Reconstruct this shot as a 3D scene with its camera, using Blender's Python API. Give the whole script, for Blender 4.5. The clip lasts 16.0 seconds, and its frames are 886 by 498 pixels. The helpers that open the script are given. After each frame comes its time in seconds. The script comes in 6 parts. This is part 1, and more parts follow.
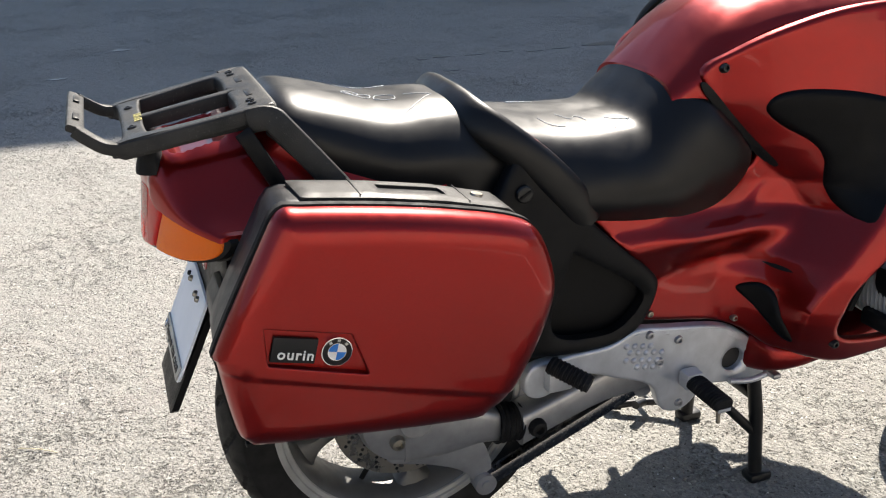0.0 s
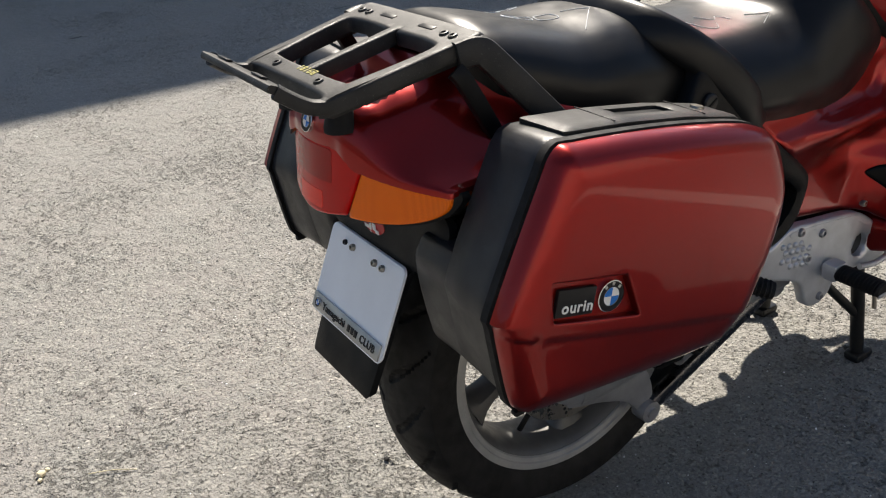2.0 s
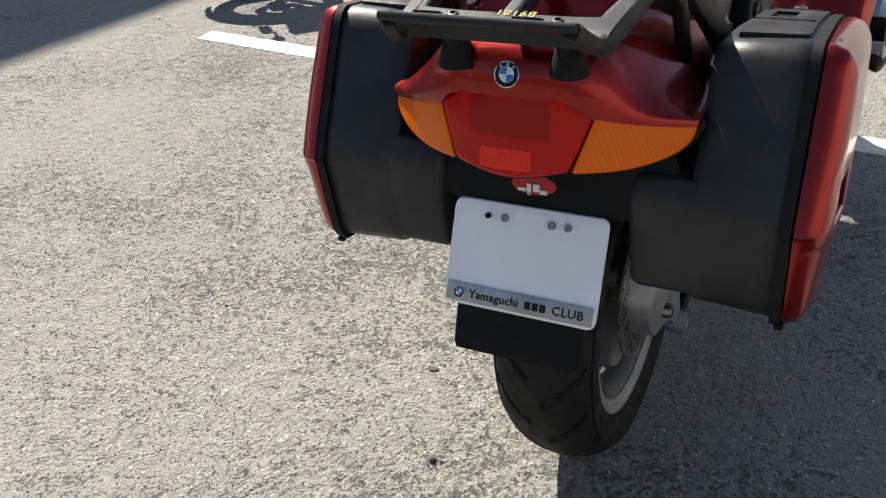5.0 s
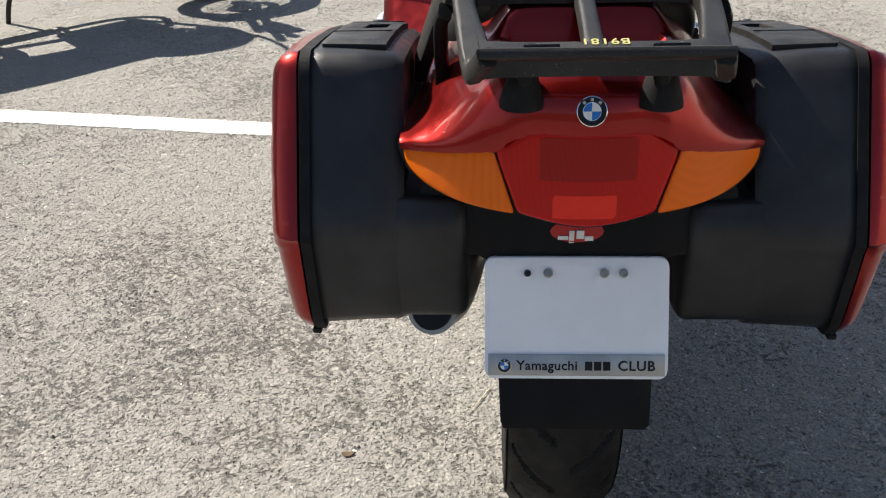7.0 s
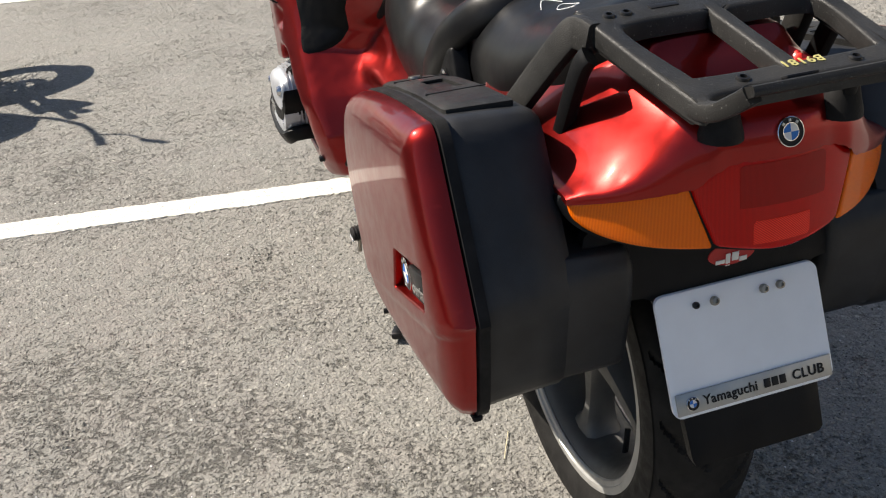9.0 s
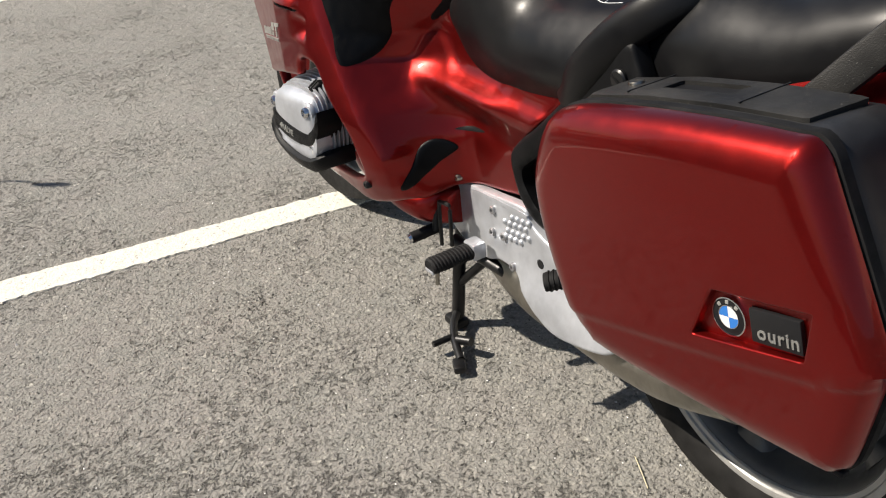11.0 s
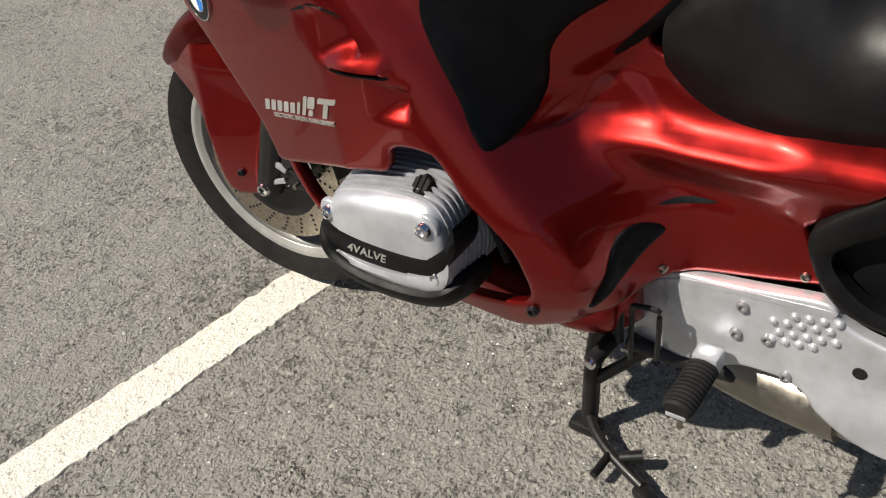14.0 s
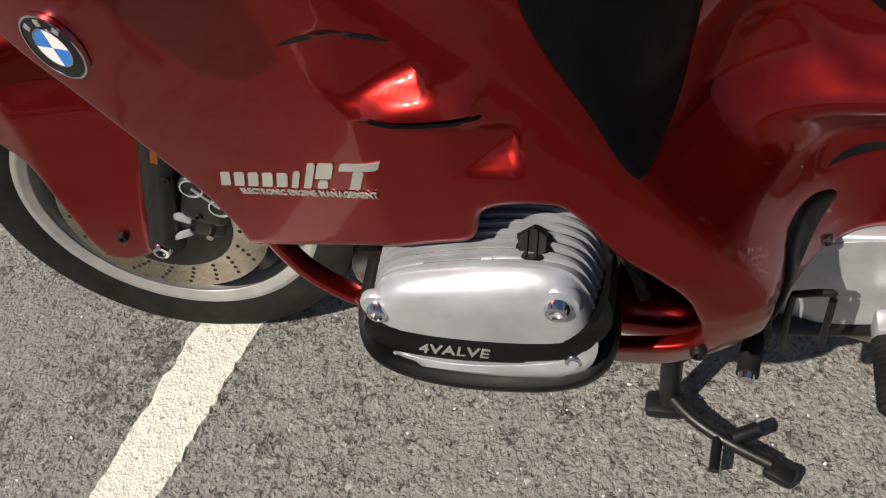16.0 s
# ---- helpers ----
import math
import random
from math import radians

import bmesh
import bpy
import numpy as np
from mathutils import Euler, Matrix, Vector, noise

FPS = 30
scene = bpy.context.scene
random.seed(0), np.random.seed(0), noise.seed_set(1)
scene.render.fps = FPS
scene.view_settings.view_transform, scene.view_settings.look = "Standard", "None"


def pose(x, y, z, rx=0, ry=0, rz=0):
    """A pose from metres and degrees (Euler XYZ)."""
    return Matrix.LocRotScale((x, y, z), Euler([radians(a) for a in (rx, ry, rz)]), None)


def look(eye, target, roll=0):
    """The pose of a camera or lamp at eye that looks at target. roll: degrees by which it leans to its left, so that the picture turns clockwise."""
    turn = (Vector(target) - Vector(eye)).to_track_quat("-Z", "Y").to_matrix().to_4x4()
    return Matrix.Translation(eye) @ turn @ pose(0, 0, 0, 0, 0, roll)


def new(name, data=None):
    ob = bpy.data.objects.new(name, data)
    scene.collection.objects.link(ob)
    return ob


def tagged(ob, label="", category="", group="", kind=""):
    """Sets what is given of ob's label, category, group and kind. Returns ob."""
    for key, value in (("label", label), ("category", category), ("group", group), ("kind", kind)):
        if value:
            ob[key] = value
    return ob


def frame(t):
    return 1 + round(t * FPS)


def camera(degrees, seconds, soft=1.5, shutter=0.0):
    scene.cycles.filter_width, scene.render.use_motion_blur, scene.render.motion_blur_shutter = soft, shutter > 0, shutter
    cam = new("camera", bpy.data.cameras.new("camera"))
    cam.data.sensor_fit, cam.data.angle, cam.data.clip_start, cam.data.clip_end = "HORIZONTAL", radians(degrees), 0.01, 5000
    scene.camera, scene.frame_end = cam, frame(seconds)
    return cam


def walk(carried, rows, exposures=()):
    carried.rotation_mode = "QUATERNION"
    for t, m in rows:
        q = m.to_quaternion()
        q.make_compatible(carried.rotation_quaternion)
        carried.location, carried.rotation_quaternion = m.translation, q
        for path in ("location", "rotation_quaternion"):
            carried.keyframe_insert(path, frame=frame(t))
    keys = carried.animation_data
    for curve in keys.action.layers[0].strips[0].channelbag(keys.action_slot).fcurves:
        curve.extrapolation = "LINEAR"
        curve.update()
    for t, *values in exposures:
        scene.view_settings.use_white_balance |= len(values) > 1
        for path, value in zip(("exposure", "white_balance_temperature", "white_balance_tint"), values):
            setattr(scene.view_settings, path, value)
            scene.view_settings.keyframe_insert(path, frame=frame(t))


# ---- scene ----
cam = camera(52.9, 16.0, 1.15)
PATH = [
    (0, (1.372, -0.401, 1.208), (-0.36, 0.234, 0.434), -1.2),
    (0.5, (1.362, -0.531, 1.209), (-0.338, 0.165, 0.417), -1.7),
    (1, (1.249, -0.629, 1.186), (-0.395, 0.117, 0.326), -3.7),
    (1.5, (1.118, -0.72, 1.189), (-0.467, 0.083, 0.272), -5.7),
    (2, (1.044, -0.818, 1.191), (-0.483, 0.091, 0.274), -5.5),
    (2.5, (0.973, -0.982, 1.194), (-0.463, 0.073, 0.286), -5.9),
    (3, (0.91, -1.079, 1.184), (-0.451, 0.047, 0.247), -7.2),
    (3.5, (0.767, -1.133, 1.162), (-0.489, 0.084, 0.191), -7.2),
    (3.7, (0.696, -1.146, 1.168), (-0.507, 0.111, 0.181), -7.0),
    (5.8, (0.201, -1.319, 1.167), (-0.345, 0.32, 0.159), -4.2),
    (6, (0.142, -1.288, 1.155), (-0.328, 0.373, 0.145), -4.3),
    (6.5, (0.005, -1.214, 1.146), (-0.272, 0.491, 0.137), -3.8),
    (7, (-0.101, -1.223, 1.141), (-0.206, 0.513, 0.155), -1.7),
    (7.5, (-0.253, -1.285, 1.167), (-0.172, 0.468, 0.208), -1.1),
    (8, (-0.362, -1.293, 1.169), (-0.141, 0.454, 0.222), -1.2),
    (8.5, (-0.468, -1.182, 1.158), (-0.109, 0.538, 0.201), -3.0),
    (9, (-0.552, -1.073, 1.168), (-0.09, 0.618, 0.205), -4.9),
    (9.5, (-0.667, -1.006, 1.168), (-0.088, 0.662, 0.228), -4.6),
    (9.7, (-0.736, -0.977, 1.166), (-0.107, 0.683, 0.243), -4.8),
    (11.8, (-1.046, -0.41, 1.172), (-0.041, 0.954, 0.11), -5.0),
    (12, (-1.092, -0.348, 1.177), (-0.028, 0.976, 0.121), -4.6),
    (12.5, (-1.165, -0.24, 1.197), (0.004, 0.99, 0.139), -4.0),
    (13, (-1.108, -0.063, 1.182), (0.061, 1.145, 0.098), -5.6),
    (13.5, (-1.042, 0.092, 1.176), (0.119, 1.266, 0.047), -7.2),
    (14, (-1.015, 0.233, 1.174), (0.195, 1.296, -0.012), -9.7),
    (14.5, (-1.018, 0.388, 1.187), (0.25, 1.293, -0.066), -13.2),
    (15, (-0.959, 0.495, 1.167), (0.309, 1.31, -0.149), -15.1),
    (15.5, (-0.858, 0.616, 1.155), (0.372, 1.365, -0.233), -17.1),
    (16, (-0.792, 0.708, 1.142), (0.428, 1.286, -0.334), -16.8),
]
walk(cam, [(t, look(eye, target, roll)) for t, eye, target, roll in PATH],
     [(0, 1.56, 6400, 10), (0.5, 1.44, 6420, 10), (1.0, 1.16, 6480, 10), (2.5, 1.05, 6480, 10), (3.5, 1.14, 6480, 10), (6, 1.2, 6400, 10), (7, 1.2, 6450, 10), (8, 1.05, 6500, 10), (9, 0.92, 6550, 10), (9.7, 0.86, 6550, 10), (12, 0.55, 6550, 10), (13, 0.5, 6550, 10), (14.5, 0.48, 6550, 10), (15, 0.49, 6550, 10), (16, 0.24, 6550, 10)])

# ---- world, sun ----
SUN_TO = Vector((-0.78, 0.56, 1.0)).normalized()
world = bpy.data.worlds.new("sky")
world.use_nodes = True
scene.world = world
wn = world.node_tree.nodes
sky = wn.new("ShaderNodeTexSky")
sky.sky_type = "NISHITA"
sky.sun_disc = False
sky.sun_elevation = math.asin(SUN_TO.z)
sky.sun_rotation = math.atan2(SUN_TO.x, SUN_TO.y)
wn["Background"].inputs[1].default_value = 0.060
world.node_tree.links.new(sky.outputs[0], wn["Background"].inputs[0])
sun = new("sun", bpy.data.lights.new("sun", "SUN"))
sun.data.energy, sun.data.angle, sun.data.color = 4.8, radians(0.53), (1.0, 0.915, 0.80)
sun.matrix_world = look(SUN_TO * 30, (0, 0, 0))


# ---- materials ----
def srgb(r, g, b):
    return tuple((c / 12.92 if c <= 0.04045 else ((c + 0.055) / 1.055) ** 2.4) for c in (r / 255, g / 255, b / 255)) + (1.0,)


class Mat:
    """A node material with a Principled shader, and short ways to add noise to it."""

    def __init__(self, name, color, rough=0.5, metal=0.0, coat=0.0, **more):
        self.m = bpy.data.materials.new(name)
        self.m.use_nodes = True
        self.t = self.m.node_tree
        self.p = self.t.nodes["Principled BSDF"]
        self.p.inputs["Base Color"].default_value = (*color[:3], 1)
        self.p.inputs["Roughness"].default_value = rough
        self.p.inputs["Metallic"].default_value = metal
        self.p.inputs["Coat Weight"].default_value = coat
        self.p.inputs["Coat Roughness"].default_value = 0.04
        for key, value in more.items():
            self.p.inputs[key.replace("_", " ")].default_value = value
        self.co = self.t.nodes.new("ShaderNodeTexCoord").outputs["Object"]
        self.height = None

    def node(self, kind, **inputs):
        n = self.t.nodes.new(kind)
        for key, value in inputs.items():
            n.inputs[key].default_value = value
        return n

    def link(self, a, b):
        self.t.links.new(a, b)

    def noise(self, scale, detail=4.0, rough=0.55, low=0.35, high=0.65, stretch=None):
        n = self.node("ShaderNodeTexNoise", Scale=scale, Detail=detail, Roughness=rough)
        co = self.co
        if stretch:
            m = self.node("ShaderNodeMapping", Scale=stretch)
            self.link(co, m.inputs[0])
            co = m.outputs[0]
        self.link(co, n.inputs["Vector"])
        return self.span(n.outputs["Fac"], low, high)

    def span(self, out, low, high, a=0.0, b=1.0):
        r = self.node("ShaderNodeMapRange")
        for i, v in zip((1, 2, 3, 4), (low, high, a, b)):
            r.inputs[i].default_value = v
        self.link(out, r.inputs[0])
        return r.outputs[0]

    def cells(self, scale, feature="F1", out="Distance"):
        n = self.node("ShaderNodeTexVoronoi", Scale=scale)
        n.feature = feature
        self.link(self.co, n.inputs["Vector"])
        return n.outputs[out]

    def mix(self, fac, a, b, mode="MIX"):
        n = self.t.nodes.new("ShaderNodeMix")
        n.data_type, n.blend_type = "RGBA", mode
        for i, v in ((0, fac), (6, a), (7, b)):
            if isinstance(v, (int, float)):
                n.inputs[i].default_value = v
            elif isinstance(v, tuple):
                n.inputs[i].default_value = (*v[:3], 1)
            else:
                self.link(v, n.inputs[i])
        return n.outputs[2]

    def color(self, out):
        self.link(out, self.p.inputs["Base Color"])
        return self

    def rough(self, out, a, b):
        self.link(self.span(out, 0, 1, a, b), self.p.inputs["Roughness"])
        return self

    def bump(self, out, strength, distance):
        b = self.node("ShaderNodeBump", Strength=strength, Distance=distance)
        self.link(out, b.inputs["Height"])
        if self.height is not None:
            self.link(self.height, b.inputs["Normal"])
        self.height = b.outputs[0]
        self.link(self.height, self.p.inputs["Normal"])
        return self


def paint_red():
    a = Mat("red_metallic_paint", (0.40, 0.012, 0.010), 0.36, 0.90, 1.0)
    fleck = a.cells(1800)
    tone = a.mix(a.noise(3.0, 3), (0.165, 0.0042, 0.0038), (0.198, 0.0052, 0.0047))
    a.color(a.mix(a.span(fleck, 0.0, 0.6), tone, (0.27, 0.010, 0.008)))
    a.rough(a.noise(40, 3), 0.30, 0.37)
    a.p.inputs["Coat Roughness"].default_value = 0.045
    a.p.inputs["Coat Weight"].default_value = 0.62
    a.p.inputs["Coat IOR"].default_value = 1.40
    return a.m


def plastic(name, color, rough, grain=1400, strength=0.25, wear=0.3, stretch=None, spec=0.2):
    a = Mat(name, color, rough)
    light = tuple(min(1, c * (1 + wear) + 0.008 * wear) for c in color)
    a.color(a.mix(a.noise(14, 5, 0.6, stretch=stretch), color, light))
    a.rough(a.noise(25, 4), rough - 0.07, rough + 0.08)
    a.bump(a.cells(grain), strength, 0.0006)
    a.p.inputs["Specular IOR Level"].default_value = spec
    return a.m


def leather():
    a = Mat("black_seat_vinyl", (0.012, 0.012, 0.013), 0.36)
    a.color(a.mix(a.noise(9, 5), (0.0036, 0.0036, 0.0042), (0.0080, 0.0078, 0.0080)))
    a.rough(a.noise(30, 4), 0.33, 0.42)
    a.p.inputs["Specular IOR Level"].default_value = 0.28
    a.bump(a.cells(520, "DISTANCE_TO_EDGE"), 0.12, 0.0006)
    a.bump(a.noise(14, 2), 0.05, 0.003)
    return a.m


def weathered(name):
    """Black plastic gone grey in the sun, with pale specks."""
    a = Mat(name, (0.016, 0.0155, 0.0145), 0.5)
    tone = a.mix(a.noise(9, 5, 0.6), (0.011, 0.0108, 0.0106), (0.030, 0.0292, 0.0278))
    a.color(a.mix(a.span(a.noise(480, 2, 0.5, 0.0, 1.0), 0.68, 0.73), tone, (0.13, 0.126, 0.118)))
    a.rough(a.noise(25, 4), 0.40, 0.58)
    a.p.inputs["Specular IOR Level"].default_value = 0.28
    a.bump(a.cells(700), 0.35, 0.0008)
    return a.m


def metal(name, color, rough, grain=300, strength=0.05, metalness=1.0, spread=0.08):
    a = Mat(name, color, rough, metalness)
    dirty = tuple(c * 0.78 for c in color)
    a.color(a.mix(a.noise(22, 5), color, dirty))
    a.rough(a.noise(60, 4), rough - spread, rough + spread)
    a.bump(a.noise(grain, 3), strength, 0.0006)
    return a.m


def rubber(name, color=(0.0062, 0.0062, 0.0066), rough=0.70, spec=0.2):
    a = Mat(name, color, rough)
    a.color(a.mix(a.noise(30, 5), color, tuple(c * 1.9 for c in color)))
    a.rough(a.noise(50, 3), rough - 0.1, rough + 0.1)
    a.bump(a.noise(500, 3), 0.2, 0.0006)
    a.p.inputs["Specular IOR Level"].default_value = spec
    return a.m


def lens(name, color, deep, ribs, axis):
    a = Mat(name, color, 0.16, 0.0, 0.22, Specular_IOR_Level=0.12)
    w = a.t.nodes.new("ShaderNodeTexWave")
    w.bands_direction = axis
    w.inputs["Scale"].default_value = ribs
    a.link(a.co, w.inputs["Vector"])
    a.color(a.mix(a.span(w.outputs["Fac"], 0.1, 0.9), deep, color))
    a.bump(w.outputs["Fac"], 0.12, 0.0008)
    a.p.inputs["Coat Roughness"].default_value = 0.03
    a.p.inputs["Subsurface Weight"].default_value = 0.1
    a.p.inputs["Subsurface Radius"].default_value = (0.02, 0.006, 0.002)
    a.p.inputs["Subsurface Scale"].default_value = 0.4
    return a.m


def asphalt():
    """Pale worn asphalt: rough patches with open pits, smooth dusty ones, single light and dark stones."""
    a = Mat("worn_asphalt", (0.250, 0.241, 0.217), 0.92)

    def grey(scale):
        n = a.t.nodes.new("ShaderNodeRGBToBW")
        a.link(a.cells(scale, "F1", "Color"), n.inputs[0])
        return n.outputs[0]

    def add(x, y, k):
        n = a.t.nodes.new("ShaderNodeMath")
        n.operation = "MULTIPLY_ADD"
        n.inputs[1].default_value = k
        a.link(y, n.inputs[0])
        a.link(x, n.inputs[2])
        return n.outputs[0]

    def times(x, y):
        n = a.t.nodes.new("ShaderNodeMath")
        n.operation = "MULTIPLY"
        a.link(x, n.inputs[0])
        a.link(y, n.inputs[1])
        return n.outputs[0]
    # warp the pattern a little, so that no cell or lump keeps a regular outline
    w = a.node("ShaderNodeTexNoise", Scale=70.0, Detail=2.0)
    a.link(a.co, w.inputs["Vector"])
    shift = a.t.nodes.new("ShaderNodeVectorMath")
    shift.operation = "MULTIPLY_ADD"
    a.link(w.outputs["Color"], shift.inputs[0])
    shift.inputs[1].default_value = (0.010, 0.010, 0.010)
    a.link(a.co, shift.inputs[2])
    a.co = shift.outputs[0]
    patch = add(a.noise(1.15, 5, 0.6, 0.36, 0.62), a.noise(4.2, 5, 0.62, 0.35, 0.65), 0.6)
    tone = a.mix(a.noise(2.3, 4, 0.6, 0.36, 0.64), (0.246, 0.241, 0.228), (0.298, 0.288, 0.262))
    tone = a.mix(a.noise(16, 5, 0.65, 0.36, 0.64), a.mix(0.5, tone, (0.200, 0.197, 0.184)), tone)
    tint = a.mix(a.noise(7.5, 3, 0.6, 0.35, 0.65), (0.264, 0.265, 0.240), (0.283, 0.260, 0.240))
    tone = a.mix(0.40, tone, tint)
    fine = a.mix(a.span(grey(330), 0.15, 0.85, 0.0, 0.46), tone, (0.150, 0.145, 0.130))
    fine = a.mix(a.span(grey(210), 0.62, 0.86, 0.0, 0.55), fine, (0.390, 0.375, 0.330))
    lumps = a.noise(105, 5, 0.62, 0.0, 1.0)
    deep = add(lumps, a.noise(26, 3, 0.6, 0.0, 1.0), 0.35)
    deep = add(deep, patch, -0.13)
    # shade of the pits darkened into the colour where the height is low
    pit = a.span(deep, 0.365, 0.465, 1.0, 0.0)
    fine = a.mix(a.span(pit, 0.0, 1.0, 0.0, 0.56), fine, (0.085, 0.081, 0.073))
    fine = a.mix(a.noise(0.42, 4, 0.6, 0.45, 0.7), fine, a.mix(0.22, fine, (0.150, 0.146, 0.134)))
    pale = times(a.span(grey(75), 0.80, 0.83), a.span(a.cells(75), 0.25, 0.40, 1.0, 0.0))
    fine = a.mix(a.span(pale, 0.0, 1.0, 0.0, 0.75), fine, (0.440, 0.425, 0.375))
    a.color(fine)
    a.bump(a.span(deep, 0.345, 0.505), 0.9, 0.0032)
    a.bump(lumps, 0.75, 0.0085)
    a.bump(a.span(a.cells(125), 0.1, 0.75, 1.0, 0.0), 0.55, 0.0042)
    a.bump(a.cells(330), 0.5, 0.0022)
    a.bump(a.noise(22, 4), 0.5, 0.008)
    return a.m


def grit():
    a = Mat("loose_grit", (0.250, 0.241, 0.217), 0.9)
    g = a.t.nodes.new("ShaderNodeNewGeometry")
    r = a.t.nodes.new("ShaderNodeValToRGB")
    for at, c in ((0.0, (0.090, 0.087, 0.079)), (0.35, (0.170, 0.164, 0.147)), (0.75, (0.270, 0.262, 0.233)), (0.97, (0.330, 0.318, 0.279))):
        e = r.color_ramp.elements.new(at)
        e.color = (*c, 1)
    a.link(g.outputs["Random Per Island"], r.inputs[0])
    a.color(r.outputs[0])
    a.bump(a.noise(400, 3), 0.4, 0.001)
    return a.m


def road_paint():
    a = Mat("white_road_paint", (0.72, 0.70, 0.62), 0.75)
    tone = a.mix(a.noise(60, 5, 0.65, 0.3, 0.7), (0.58, 0.56, 0.49), (0.74, 0.72, 0.645))
    a.color(a.mix(a.span(a.noise(95, 4, 0.6, 0.0, 1.0), 0.60, 0.66, 0.0, 0.8), tone, (0.24, 0.228, 0.2)))
    a.bump(a.cells(190), 0.5, 0.003)
    a.bump(a.noise(60, 4), 0.4, 0.004)
    return a.m


RED = paint_red()
SEAT = leather()
BLACK = plastic("black_grained_plastic", (0.0034, 0.0035, 0.0040), 0.46, spec=0.16)
BOX = plastic("charcoal_case_plastic", (0.0125, 0.0130, 0.0145), 0.40, 1100, 0.22, 0.6, spec=0.32)
RACK = weathered("weathered_grey_black_plastic")
PAD = rubber("soft_black_knee_pad", (0.0014, 0.0015, 0.0020), 0.42, 0.13)
RUBBER = rubber("black_rubber")
TYRE = rubber("tyre_rubber", (0.0085, 0.0082, 0.0079), 0.66)
ALU = metal("cast_aluminium_paint", (0.55, 0.57, 0.61), 0.36, 900, 0.015, 0.5, 0.03)
STEEL = metal("brushed_steel", (0.36, 0.335, 0.29), 0.36, 200, 0.05)
RODSTEEL = metal("dark_polished_steel", (0.16, 0.16, 0.17), 0.24, 200, 0.03)
CHROME = metal("chrome", (0.78, 0.78, 0.79), 0.10, 100, 0.01, 1.0, 0.04)
RIM = metal("painted_wheel_silver", (0.42, 0.416, 0.40), 0.36, 400, 0.04, 0.35)
SPOKE = metal("dull_grey_wheel_casting", (0.12, 0.118, 0.114), 0.45, 400, 0.05, 0.3)
DARK = metal("black_coated_steel", (0.010, 0.010, 0.0105), 0.42, 300, 0.1, 0.2)
GREY = metal("grey_cast_aluminium", (0.40, 0.40, 0.41), 0.40, 500, 0.05, 0.7, 0.06)
DISC = metal("brake_disc_steel", (0.46, 0.41, 0.34), 0.30, 250, 0.08)
AMBER = lens("amber_lens", (0.90, 0.185, 0.004), (0.68, 0.110, 0.003), 260, "X")
DEEPAMBER = lens("dark_amber_reflector", (0.30, 0.09, 0.004), (0.2, 0.05, 0.002), 150, "X")
REDLENS = lens("red_lens", (0.56, 0.004, 0.003), (0.38, 0.003, 0.002), 260, "X")
DEEPLENS = lens("deep_red_lens", (0.36, 0.003, 0.002), (0.24, 0.002, 0.0015), 260, "X")
REFLECT = lens("red_reflector", (1.0, 0.045, 0.022), (0.62, 0.010, 0.006), 210, "DIAGONAL")
PLATE = plastic("white_plate_enamel", (0.82, 0.84, 0.86), 0.42, 300, 0.05, 0.05)
STRIP = metal("brushed_plate_strip", (0.46, 0.46, 0.44), 0.42, 200, 0.05, 0.7)
INK = plastic("dark_print", (0.012, 0.012, 0.013), 0.4, 300, 0.02, 0.1)
WHITE = plastic("white_print", (0.72, 0.72, 0.70), 0.45, 300, 0.02, 0.05)
BLUE = plastic("blue_enamel", (0.035, 0.17, 0.52), 0.25, 300, 0.02, 0.05)
SILVERPRINT = metal("silver_print", (0.55, 0.55, 0.52), 0.38, 300, 0.03, 0.6)
CHALK = plastic("white_chalk", (0.70, 0.71, 0.71), 0.9, 500, 0.4, 0.1)
YELLOW = plastic("yellow_crayon", (0.40, 0.365, 0.15), 0.9, 500, 0.4, 0.1)
ASPHALT = asphalt()
PAINT = road_paint()
GRIT = grit()


# ---- mesh helpers ----
def part(name, bm, mat, parent=None, label="", smooth=40):
    bmesh.ops.recalc_face_normals(bm, faces=bm.faces)
    me = bpy.data.meshes.new(name)
    bm.to_mesh(me)
    bm.free()
    me.materials.append(mat)
    if smooth:
        for p in me.polygons:
            p.use_smooth = True
        me.set_sharp_from_angle(angle=radians(smooth))
    ob = new(name, me)
    ob.parent = under(parent)
    if label:
        ob["label"] = label
    return ob


def under(parent):
    """The parent itself, or the nearest one above it that may still have parts."""
    while parent and parent.parent and parent.parent.parent:
        parent = parent.parent
    return parent


def group(name, parent=None, label="", category=""):
    ob = new(name)
    ob.empty_display_size = 0.1
    ob.parent = parent
    return tagged(ob, label, category)


def curve(pts, n=6, closed=False):
    """A smooth line through the points; a point given twice makes a corner."""
    p = [np.array(q, float) for q in pts]
    m, out = len(p), []
    for i in range(m if closed else m - 1):
        a, b, c, d = ((p[(i + k) % m] if closed else p[min(max(i + k, 0), m - 1)]) for k in (-1, 0, 1, 2))
        if np.allclose(b, c):
            continue
        for s in np.linspace(0, 1, n, endpoint=False):
            out.append(0.5 * (2 * b + (c - a) * s + (2 * a - 5 * b + 4 * c - d) * s * s + (3 * b - a - 3 * c + d) * s ** 3))
    if not closed:
        out.append(p[-1])
    return out


